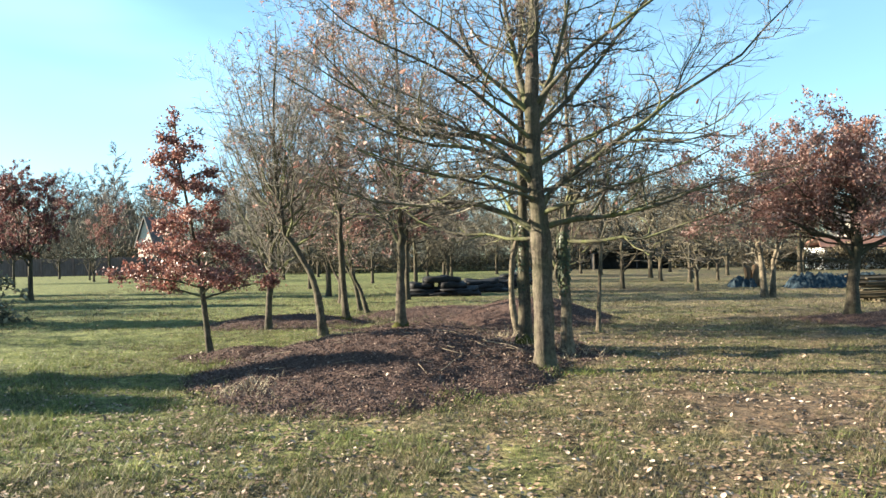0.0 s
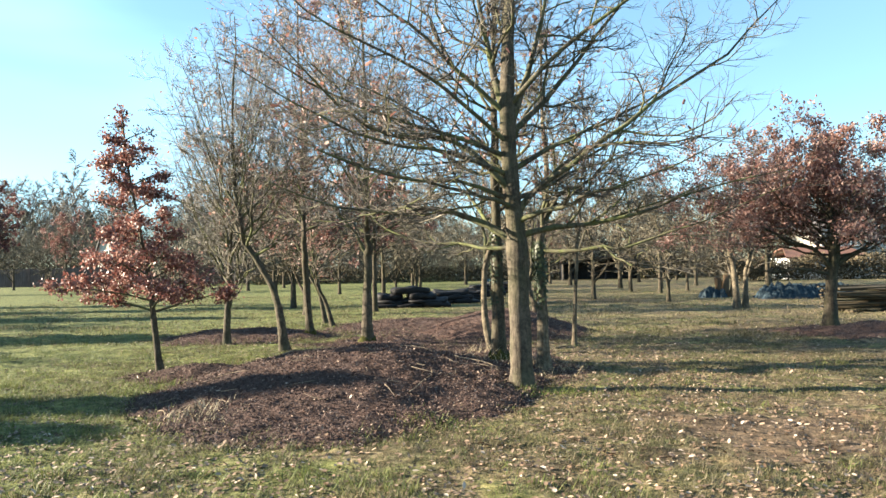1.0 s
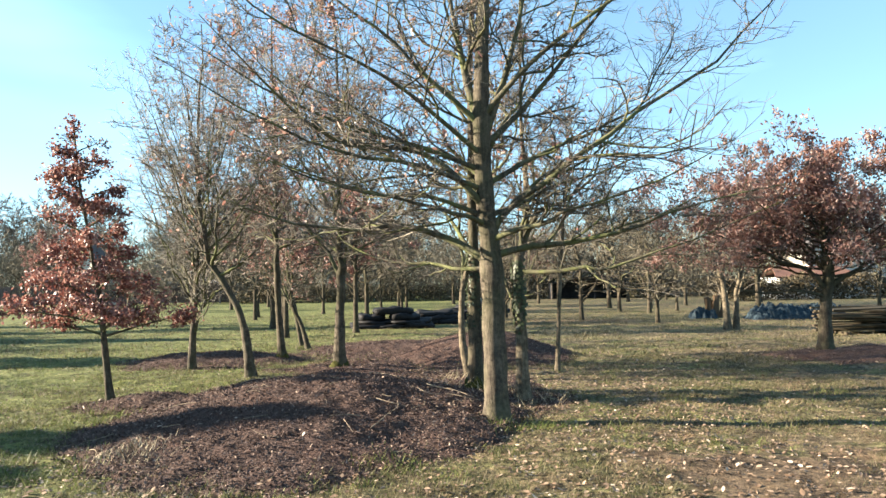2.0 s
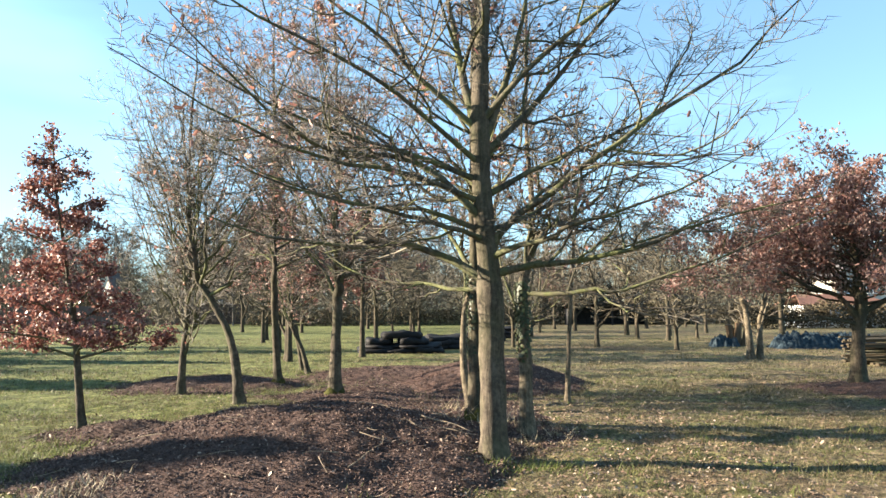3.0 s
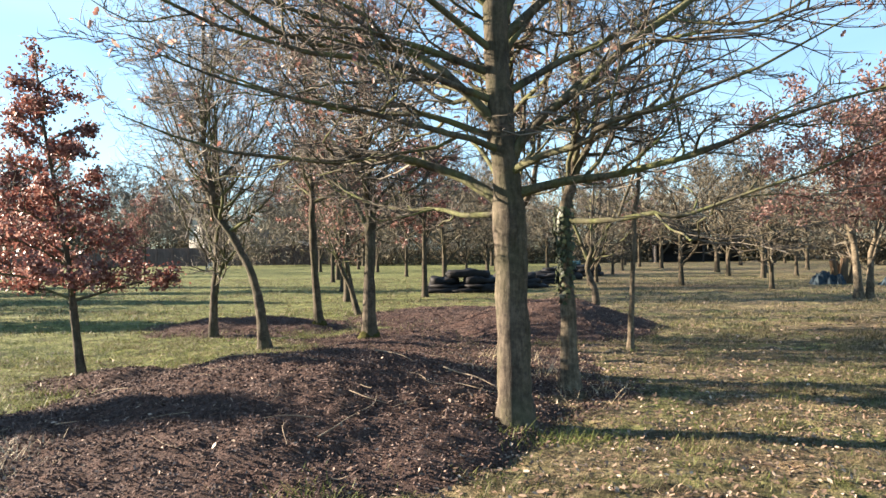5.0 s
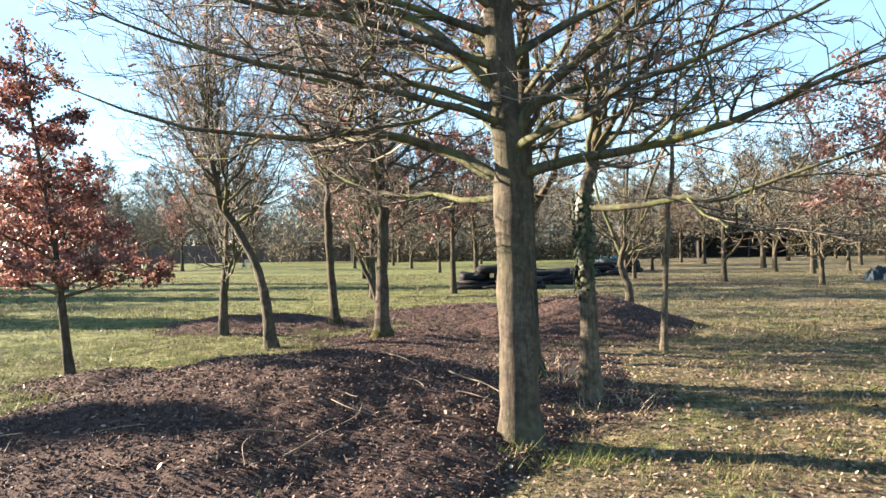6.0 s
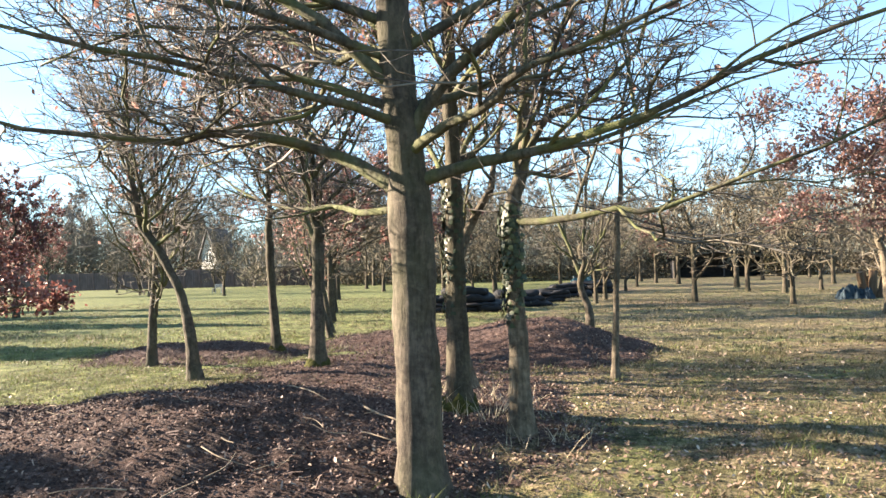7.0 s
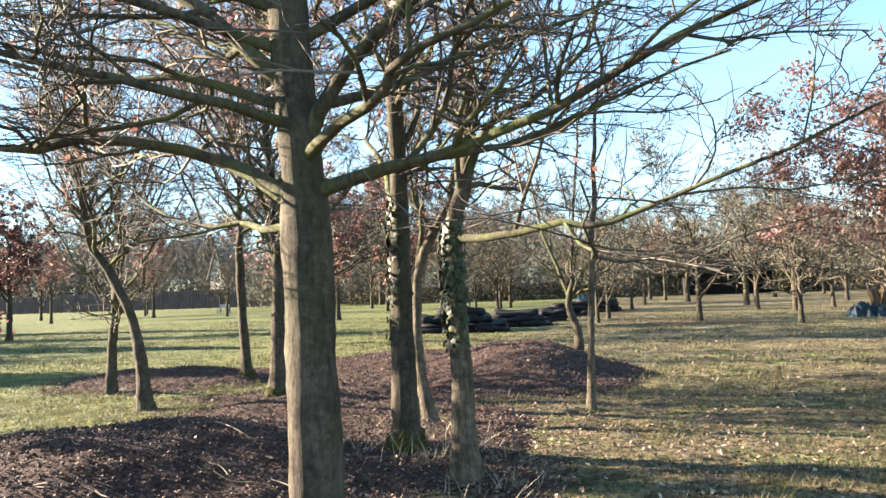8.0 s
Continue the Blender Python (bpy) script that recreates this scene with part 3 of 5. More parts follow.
# the large bare oak at the edge of the mulch
oak_limbs = [
    ([(0, 0, 1.98), (-0.4, 0.12, 2.25), (-0.85, 0.2, 2.42), (-1.3, -0.2, 2.48), (-1.6, -0.5, 2.4), (-2.4, -0.9, 2.5), (-3.2, -1.2, 2.8)], 0.062),
    ([(0, 0.05, 1.93), (-0.5, 0.45, 1.94), (-0.9, 0.75, 2.03), (-1.35, 0.95, 2.02), (-1.9, 1.2, 2.2), (-2.4, 1.35, 2.5), (-3.0, 1.4, 2.85)], 0.029),
    ([(0.02, 0, 2.08), (0.5, 0, 2.2), (0.95, -0.2, 2.2), (1.4, -0.4, 2.25), (1.85, -0.64, 2.38), (2.5, -0.8, 2.62), (3.3, -1.0, 2.8)], 0.048),
    ([(0, 0, 2.28), (0.35, -0.3, 2.42), (0.7, -0.6, 2.5), (0.85, -0.75, 2.62), (1.3, -0.9, 2.72), (2.0, -1.0, 2.95), (2.7, -1.0, 3.3)], 0.04),
    ([(0, 0, 2.3), (0.25, -0.08, 2.7), (0.75, -0.3, 3.02), (1.35, -0.5, 3.42), (2.0, -0.2, 3.95), (2.86, 0.1, 4.5), (3.4, 0.05, 5.05), (3.9, 0, 5.6)], 0.052),
    ([(0, 0, 2.7), (-0.2, -0.1, 2.9), (-0.6, -0.2, 3.25), (-1.14, -0.25, 3.5), (-1.7, -0.5, 3.5), (-2.2, -1.0, 3.75), (-2.6, -1.7, 4.1), (-2.9, -2.4, 4.5)], 0.056),
    ([(0, 0, 2.5), (-0.4, -0.5, 2.62), (-1.0, -1.0, 2.75), (-1.7, -1.5, 2.85), (-2.5, -1.9, 3.15)], 0.036),
    ([(0, 0, 2.6), (0.4, 0.4, 2.8), (0.9, 0.7, 3.1), (1.6, 0.9, 3.3), (2.4, 1.0, 3.7)], 0.04),
    ([(0, 0, 2.95), (-0.7, -0.5, 3.15), (-1.5, -1.2, 3.2), (-2.3, -1.9, 3.5), (-3.2, -2.6, 4.0)], 0.035),
    ([(0, 0, 3.4), (-0.6, -0.6, 3.8), (-1.3, -1.4, 4.1), (-2.1, -2.2, 4.4), (-2.8, -2.9, 4.9)], 0.035),
    ([(0, 0, 3.2), (-0.9, -0.3, 3.5), (-1.8, -0.8, 3.7), (-2.7, -1.2, 4.1), (-3.5, -1.5, 4.6)], 0.035),
    ([(0, 0, 3.1), (-0.5, 0.35, 3.5), (-1.1, 0.55, 3.7), (-1.9, 0.6, 4.1), (-2.7, 0.5, 4.7)], 0.035),
    ([(0, 0, 3.8), (-0.6, -0.2, 4.3), (-1.2, -0.4, 4.9), (-1.9, -0.6, 5.4), (-2.6, -0.8, 6.2)], 0.045),
    ([(0, 0, 2.9), (-0.5, 0.7, 3.2), (-1.3, 1.4, 3.5), (-2.1, 1.8, 3.9), (-2.9, 1.9, 4.3)], 0.034),
    ([(0, 0, 2.6), (-0.7, -0.1, 2.85), (-1.5, 0.0, 2.95), (-2.4, -0.2, 3.25), (-3.4, -0.5, 3.7)], 0.034),
    ([(0, 0, 3.7), (-0.25, 0.05, 4.5), (-0.42, 0.1, 5.5), (-0.55, 0, 7.0)], 0.075),
    ([(0.02, 0, 3.6), (0.22, 0.1, 4.3), (0.4, 0.15, 5.3), (0.8, 0, 6.8)], 0.07),
    ([(0.05, 0, 3.5), (0.5, 0.2, 4.0), (1.1, 0.3, 4.8), (1.8, 0.3, 5.7), (2.4, 0.3, 6.5)], 0.05),
    ([(0, 0, 3.0), (0.7, 0.3, 3.45), (1.5, 0.5, 3.8), (2.3, 0.7, 4.3), (3.0, 0.7, 5.0)], 0.038),
    ([(0, 0, 3.9), (0.7, -0.3, 4.6), (1.5, -0.5, 5.1), (2.4, -0.6, 5.8), (3.0, -0.6, 6.3)], 0.042),
    ([(0, 0, 3.3), (0.2, 0.6, 3.9), (0.5, 1.3, 4.5), (0.8, 2.0, 5.3)], 0.04),
]
tree("oak_tree", "large bare oak with spreading limbs beside the mulch mound", 1.62, 11.85, 11,
     stem=[(0, 0, 0), (-0.01, 0, 1.0), (-0.03, 0, 2.0), (-0.1, 0.02, 3.0), (-0.1, 0.02, 4.2), (-0.03, 0.05, 5.6), (0.05, 0.05, 7.2), (0.1, 0, 8.6)],
     radius=0.15, tip=0.1, limbs=oak_limbs, auto=8, start=0.4, spread=44, reach=0.17, sway=0.156, lift=0.05, crook=0.3, slim=0.017, second=9, third=8, fourth=6, leaf_count=900, leaf=LEAF_BROWN, leaf_zone=(2.7, 9), clump=0.68, twig_r=0.0043,
     crown=(-0.1, -0.5, 4.7, 3.9, 3.9, 4.3), kink=0.018, long=0.42, taper=1.8)

# trees on and round the mulch
tree("ivy_clad_tree", "bare tree with ivy up its trunk and a mossy foot", 1.28, 14.45, 12, stem=[(0, 0, 0), (0, 0, 1.5), (0.0, 0.05, 3.2), (0.0, 0, 5.2), (0.05, 0, 7.8)],
     radius=0.125, auto=18, start=0.34, reach=0.36, spread=56, lift=0.07, sway=0.4, fall=0.25, second=8, leaf_count=300, bark_mat=BARK_DARK, ivy=(0.9, 2.4, 260, 0.052, 190), moss=0.2, clump=0.6)
tree("ivy_clad_tree", "slender forked tree wrapped in glossy ivy", 2.02, 13.75, 13, stem=[(0, 0, 0), (0.0, 0, 1.0), (-0.03, 0, 2.0), (0.06, 0.05, 2.5), (0.12, 0.05, 3.0), (0.12, 0.05, 4.5), (0.15, 0, 7.0)],
     radius=0.1, limbs=[([(0.03, 0, 1.98), (0.5, -0.4, 1.95), (1.0, -0.55, 2.05), (1.3, -0.58, 2.02), (1.75, -0.62, 2.08), (2.4, -0.8, 2.3), (3.1, -1.1, 2.62), (3.7, -1.4, 2.9)], 0.034),
                          ([(0.08, 0, 2.45), (0.3, -0.1, 2.8), (0.8, -0.2, 3.1), (1.3, -0.3, 3.8), (1.6, -0.4, 4.8)], 0.045)],
     auto=14, start=0.42, reach=0.34, spread=52, sway=0.4, fall=0.25, second=8, leaf_count=120, bark_mat=BARK_PALE, ivy=(1.0, 2.15, 430, 0.056, 225))
tree("leaning_tree", "slim leaning tree with a pale fork", 1.12, 15.8, 14, stem=[(0, 0, 0), (-0.12, 0, 0.8), (-0.06, 0, 1.8), (0.25, 0, 2.5), (0.5, 0, 3.4), (0.6, 0, 5.8)],
     radius=0.075, limbs=[([(-0.06, 0, 1.7), (-0.12, 0.1, 2.4), (-0.2, 0.2, 3.6), (-0.3, 0.2, 5.0)], 0.045)], auto=8, start=0.5, reach=0.34, second=6, leaf_count=100, bark_mat=BARK_PALE)
tree("sapling", "thin straight young tree at the foot of the mound", 2.82, 16.9, 15, stem=[(0, 0, 0), (0.06, 0, 1.2), (0.14, 0, 2.6), (0.2, 0, 4.2), (0.25, 0, 6.0)],
     radius=0.05, auto=9, start=0.42, reach=0.24, second=5, third=5, fourth=2, leaf_count=60, bark_mat=BARK_PALE)
tree("vase_shaped_tree", "bare tree with upswept limbs behind the dark mound", 2.2, 22.4, 16, stem=[(0, 0, 0), (0.05, 0, 0.5), (-0.1, 0, 1.2), (-0.1, 0, 2.2), (-0.05, 0, 4.8)], radius=0.11,
     limbs=[([(-0.1, 0, 1.3), (-0.4, 0, 2.0), (-0.7, 0, 3.4), (-0.9, 0, 4.6)], 0.05), ([(-0.08, 0, 1.4), (0.3, 0, 2.1), (0.6, 0, 3.2), (0.9, 0, 4.5)], 0.05)],
     auto=8, start=0.45, reach=0.42, spread=35, second=6, third=6, fourth=2, bark_mat=BARK)
red_limbs = []
for k in range(28):
    u = k / 27
    z = 1.05 + 3.2 * u ** 1.45
    ang = 2.4 * k + 0.5
    out = (1.42 - 0.68 * min(u / 0.4, 1) + 0.12 * math.sin(9 * u)) * (1.0 if u < 0.62 else 1 - 1.5 * (u - 0.62)) * (0.85 + 0.3 * ((k * 7) % 5) / 4)
    bx, rise = -0.13 * z, (0.22, 0.45)[u > 0.25]
    dx, dy = math.cos(ang), math.sin(ang)
    red_limbs.append(([(bx, 0, z), (bx + dx * out * 0.4, dy * out * 0.4, z + rise * out * 0.5), (bx + dx * out * 0.75, dy * out * 0.75, z + rise * out * 0.75), (bx + dx * out, dy * out, z + rise * out * 0.85)], 0.02 - 0.01 * u))
tree("red_leaved_oak", "young oak hung with rust-red winter leaves", -4.62, 13.8, 17, stem=[(0, 0, 0), (-0.08, 0, 0.7), (-0.15, 0, 1.4), (-0.3, 0, 2.4), (-0.5, 0, 3.5), (-0.62, 0, 4.7)],
     radius=0.06, tip=0.1, limbs=red_limbs, auto=6, start=0.76, reach=0.13, spread=46, lift=0.06, sway=0.12, second=6, third=5, fourth=0, leaf=LEAF_RED, leaf_count=16000, leaf_size=0.056, leaf_even=1.2, bark_mat=BARK_DARK, clump=0.22, loose=0.05)
tree("small_tree", "small bare tree with twin stems by the mulch", -5.15, 18.1, 18, stem=[(0, 0, 0), (0.03, 0, 0.8), (0.1, 0, 1.6), (0.1, 0, 2.8), (0.0, 0, 6.4)], radius=0.085,
     limbs=[([(0.04, 0, 0.8), (0.25, 0, 1.3), (0.4, 0, 2.2), (0.5, 0, 3.8)], 0.05)] + dome_limbs(18, 31, 1.2, 3.4, 1.9, 2.9, 6.6, 0.034, (0.0, 0.0), 0.9, -0.06), auto=6, start=0.6, reach=0.2, spread=40, lift=0.09, fall=0.12, second=8, third=7, fourth=4, crook=0.24, twig_r=0.0055, twig_mat=TWIG_SUNLIT, leaf_count=80)
tree("bent_tree", "bare tree with a bent leaning trunk", -3.28, 16.6, 19, stem=[(0, 0, 0), (-0.08, 0, 0.7), (-0.22, 0, 1.3), (-0.62, 0, 2.1), (-0.75, 0, 2.8), (-0.75, 0, 4.4), (-0.75, 0, 7.2)], radius=0.095,
     limbs=dome_limbs(19, 32, 2.0, 3.9, 1.9, 3.0, 6.8, 0.034, (-0.75, 0.0), 0.9, -0.06), auto=6, start=0.6, reach=0.2, spread=40, lift=0.09, fall=0.12, second=8, third=7, fourth=4, crook=0.24, twig_r=0.0055, twig_mat=TWIG_SUNLIT, leaf_count=260, bark_mat=BARK)
tree("oak_tree", "mossy-footed oak with some brown leaves on the mulch", -1.66, 17.4, 20, stem=[(0, 0, 0), (0.03, 0, 1.2), (0.1, 0, 2.2), (0.1, 0, 3.4), (0.1, 0, 8.6)], radius=0.125,
     limbs=[([(0.08, 0, 2.0), (0.35, -0.1, 2.5), (0.9, -0.2, 2.9), (1.5, -0.2, 3.2)], 0.045), ([(0.05, 0, 1.9), (-0.3, 0.1, 2.5), (-0.8, 0.1, 3.0), (-1.5, 0.1, 3.6)], 0.05)] + dome_limbs(18, 33, 2.2, 4.6, 2.3, 3.4, 8.2, 0.042, (0.1, 0.0), 0.9, -0.06),
     auto=6, start=0.55, reach=0.2, spread=42, lift=0.09, fall=0.12, second=8, third=7, fourth=4, crook=0.24, twig_r=0.0055, twig_mat=TWIG_SUNLIT, leaf_count=3800, leaf_size=0.07, leaf_zone=(3.6, 9), bark_mat=BARK, moss=0.16, clump=0.45)
tree("oak_tree", "straight young oak with dark bark behind the mound", -3.63, 19.85, 21, stem=[(0, 0, 0), (-0.08, 0, 1.2), (-0.12, 0, 2.6), (-0.1, 0, 4.2), (-0.1, 0, 8.8)], radius=0.1,
     limbs=dome_limbs(18, 34, 2.6, 5.0, 2.1, 3.8, 8.6, 0.038, (-0.1, 0.0), 0.9, -0.06), auto=6, start=0.55, reach=0.2, spread=42, lift=0.09, fall=0.12, second=8, third=7, fourth=4, crook=0.24, twig_r=0.0055, twig_mat=TWIG_SUNLIT, leaf_count=6500, leaf_size=0.07, leaf_zone=(4.0, 9), bark_mat=BARK_DARK, moss=0.1, clump=0.42)
tree("leaning_tree", "slim leaning tree beyond the mulch", -3.73, 22.7, 22, stem=[(0, 0, 0), (-0.2, 0, 0.7), (-0.5, 0, 1.4), (-0.65, 0, 2.4), (-0.7, 0, 5.4)], radius=0.075,
     auto=10, start=0.4, reach=0.4, second=6, third=5, leaf_count=500, bark_mat=BARK_DARK)
tree("leaning_tree", "twin-stemmed leaning tree beyond the mulch", -4.3, 24.1, 24, stem=[(0, 0, 0), (-0.15, 0, 0.8), (-0.3, 0, 1.8), (-0.5, 0, 3.0), (-0.6, 0, 5.4)], radius=0.075,
     limbs=[([(-0.05, 0, 0.4), (-0.35, 0, 1.4), (-0.8, 0, 2.6), (-1.0, 0, 4.0)], 0.05)], auto=9, start=0.45, reach=0.4, second=6, third=5, leaf_count=700, bark_mat=BARK_DARK, clump=0.4)
tree("brown_leaved_oak", "broad oak hung with russet brown leaves", 9.1, 19.5, 23, stem=[(0, 0, 0), (0.05, 0, 0.9), (0.15, 0, 1.7), (0.1, 0, 2.6), (0.1, 0, 3.0), (0.05, 0, 3.8)], radius=0.16,
     limbs=[([(0.05, 0, 1.3), (-0.4, -0.1, 1.75), (-1.1, -0.2, 2.1), (-2.0, -0.3, 2.5), (-2.9, -0.3, 2.9)], 0.075), ([(0.1, 0, 1.4), (0.7, 0, 1.8), (1.4, 0, 2.3), (2.2, 0, 2.8), (2.9, 0, 3.2)], 0.075),
            ([(0.1, 0, 1.7), (-0.3, 0.4, 2.4), (-0.9, 0.7, 3.1), (-1.6, 0.9, 3.8)], 0.06), ([(0.05, 0, 1.2), (-0.7, -0.3, 1.35), (-1.4, -0.4, 1.3), (-2.1, -0.5, 1.55), (-2.7, -0.5, 1.9)], 0.035)]
     + dome_limbs(30, 5, 1.6, 3.0, 3.5, 2.3, 4.7, 0.028, (-0.6, 0.0), 1.1, 0.0), auto=5, start=0.6, reach=0.4, spread=40, limb_mat=BARK_DARK, lift=0.05, sway=0.4, second=8, third=7, fourth=2, leaf=LEAF_BROWN,
     leaf_count=46000, leaf_size=0.088, leaf_even=0.3, leaf_zone=(1.95, 7.0), bark_mat=BARK_DARK, clump=0.34, loose=0.07, crown=(-0.55, 0, 3.2, 3.9, 3.8, 2.6), kink=0.06, long=0.36, twig_r=0.006)
tree("twin_stemmed_tree", "pair of pale trunks leaning apart beside the stacked wood", 9.75, 28.3, 25, stem=[(0, 0, 0), (-0.05, 0, 0.8), (-0.12, 0, 1.8), (-0.2, 0, 3.0), (-0.4, 0, 5.6)], radius=0.13,
     limbs=[([(0.3, 0.1, 0.0), (0.42, 0.1, 0.9), (0.65, 0.1, 1.9), (0.9, 0.1, 3.2), (1.2, 0.1, 5.0)], 0.13)], auto=8, start=0.45, reach=0.4, second=7, third=5, fourth=2, bark_mat=BARK_PALE, limb_mat=BARK_PALE)

# trees further back on the grass: a few shapes, turned and scaled
FAR_LABEL = "bare young tree standing on the far grass"
bare = [tree("bare_tree", FAR_LABEL, -300 - 20 * i, -300, 40 + i, height=h, radius=r, auto=n, start=st, reach=rc, spread=sp, second=8, third=6, fourth=5, fine=False, sides=7,
             twig_mat=TWIG_FAR, twig_r=0.015, bark_mat=BARK_FAR, limb_mat=BARK_FAR, group="trees on the far grass", crook=0.24, lift=0.1, tip=0.05, sway=3.0,
             limbs=[([(0, 0, 0.16 * h), (0.1 * dx * h, 0.1 * dy * h, 0.3 * h), (0.17 * dx * h, 0.16 * dy * h, 0.48 * h), (0.24 * dx * h, 0.22 * dy * h, 0.72 * h)], r * 0.6),
                    ([(0, 0, 0.22 * h), (-0.12 * dx * h, 0.05 * dy * h, 0.36 * h), (-0.2 * dx * h, 0.1 * dy * h, 0.55 * h), (-0.28 * dx * h, 0.12 * dy * h, 0.75 * h)], r * 0.5)])
        for i, (h, r, n, st, rc, sp, dx, dy) in enumerate([(4.4, 0.1, 10, 0.28, 0.66, 58, 1, 0.3), (5.2, 0.12, 11, 0.3, 0.6, 60, 0.7, -0.8), (6.0, 0.13, 12, 0.3, 0.54, 54, -0.5, 0.9), (3.9, 0.09, 9, 0.3, 0.64, 52, 0.9, 0.6)])]
russet = [tree("russet_tree", "young oak with russet leaves on the far grass", -300 - 20 * i, -340, 50 + i, height=h, radius=r, auto=13, start=0.3, reach=0.55, spread=54, second=7, third=5, fourth=0,
               fine=False, sides=8, twig_mat=TWIG_FAR, twig_r=0.012, bark_mat=BARK_FAR, limb_mat=BARK_FAR, group="russet trees on the far grass",
               leaf=LEAF_RED, leaf_count=6500, leaf_size=0.09, clump=0.2) for i, (h, r) in enumerate([(4.6, 0.1), (5.2, 0.12)])]


def plant(kinds, spots, seed, grow=(0.85, 1.2)):
    rng = random.Random(seed)
    for x, y in spots:
        g = rng.uniform(*grow)
        copy_thing(rng.choice(kinds), pose(x, y, float(lay(x, y)) - 0.03, 0, 0, rng.uniform(0, 360)) @ Matrix.Diagonal((g, g, g * rng.uniform(0.9, 1.1), 1)))


plant(bare, [(-11.4, 40.4), (-9.4, 47.6), (-4.7, 37.3), (-5.8, 48.5), (-4.3, 47.4), (-5.4, 54.0), (1.85, 35.8), (2.13, 38.7), (3.0, 47.6), (3.7, 54.0), (5.47, 35.0), (8.4, 33.1),
             (8.7, 44.0), (9.0, 49.6), (9.9, 41.7), (11.3, 48.0), (11.8, 43.5), (-6.2, 28.5), (-8.0, 32.9), (-5.0, 55.4), (-18.5, 64.5), (-26.0, 54.4), (-36.0, 69.0), (-33.5, 66.5)], 3)
plant(bare, [(-39.5, 62.5), (-43.9, 68.4), (-47.0, 58.5), (-51.6, 74.4), (-19.8, 59.0), (4.2, 66.8), (-33.8, 93.0), (6.5, 58.0), (14.5, 52.0), (17.5, 47.0), (20.5, 55.0), (23.0, 44.0),
             (-14.0, 56.0), (-11.0, 66.0), (-7.5, 70.0), (-2.0, 64.0), (0.5, 58.0), (12.5, 62.0), (16.5, 66.0), (-22.0, 76.0)], 4, (0.9, 1.4))
plant(russet, [(-3.8, 30.0), (-8.2, 33.4), (-5.85, 27.6), (-34.5, 57.2), (-38.0, 50.4), (-49.4, 57.7), (-28.5, 36.0), (5.2, 62.0), (-12.5, 44.0)], 6, (0.95, 1.2))
# unseen row west of the view, added to stripe the field with shadow
plant(bare, [(-25.5, 21.0), (-27.0, 23.5), (-29.5, 26.0), (-33.0, 29.0), (-37.0, 33.0), (-41.0, 37.5), (-46.0, 42.0), (-52.0, 48.0), (-31.0, 22.0), (-20.5, 16.5)], 8, (0.9, 1.3))
tree("red_leaved_oak", "tall oak with dark maroon leaves on the open grass", -23.0, 32.8, 57, height=5.4, radius=0.13, auto=20, start=0.3, reach=0.56, spread=62, second=8, third=6, fourth=0,
     fine=False, sides=9, twig_mat=TWIG_FAR, twig_r=0.012, bark_mat=BARK_FAR, limb_mat=BARK_FAR, leaf=LEAF_MAROON, leaf_count=18000, leaf_size=0.1, clump=0.2, leaf_even=0.6)
for ob in bare + russet:
    for o in (*ob.children_recursive, ob):
        bpy.data.objects.remove(o)


# ---- the far edge of the field ----
def woodland(name, label, count, xs, ys, heights, seed, mat, low=0.12, thick=3.0):
    """A belt of bare trees, joined."""
    rng = np.random.default_rng(seed)
    shapes = []
    for i in range(4):
        g = Geo()
        line = stem_line(rng, 0.85, (0, 0), 0.02, 10)
        rad = 0.012 * (1 - 0.9 * np.linspace(0, 1, 10) ** 0.6)
        tubes(g, line[None], rad[None], 6)
        p1, r1 = sprout(rng, line[None], rad[None], 16, low, 0.98, 0.4, 46, 0.07, 4, 0.14, 0.55, 0.3, 0.003 * thick)
        tubes(g, p1, r1, 3)
        p2, r2 = sprout(rng, p1, r1, 8, 0.1, 1.0, 0.5, 44, 0.06, 2, 0.2, 0.6, 0.4, 0.003 * thick)
        tubes(g, p2, r2, 3)
        p3, r3 = sprout(rng, p2, r2, 11, 0.1, 1.0, 0.7, 46, 0.06, 2, 0.2, 0.9, 0.6, 0.0034 * thick)
        slivers(g, p3, 0.0023 * thick)
        shapes.append((np.concatenate(g.v), np.concatenate([f for f in g.f])))
    out = Geo()
    for i in range(count):
        v, f = shapes[i % 4]
        h = rng.uniform(*heights)
        a = rng.uniform(0, 6.28)
        c, s_ = math.cos(a), math.sin(a)
        w = h * rng.uniform(0.8, 1.25)
        x, y = xs[0] + (xs[1] - xs[0]) * (i + rng.random()) / count, rng.uniform(*ys)
        out.add(np.stack([w * (c * v[:, 0] - s_ * v[:, 1]) + x, w * (s_ * v[:, 0] + c * v[:, 1]) + y, h * v[:, 2] - 0.1], 1), f)
    return tagged(new(name, out.mesh(name, mat)), label, "woodland", kind="stuff")


woodland("woodland", "belt of tall bare trees beyond the field", 64, (-160, -10), (106, 138), (15, 23), 61, HAZY_WOOD, 0.2, 1.1)
woodland("woodland", "belt of bare trees behind the open ground", 44, (-35, 80), (82, 110), (9, 13), 62, HAZY_WOOD, 0.2, 1.3)


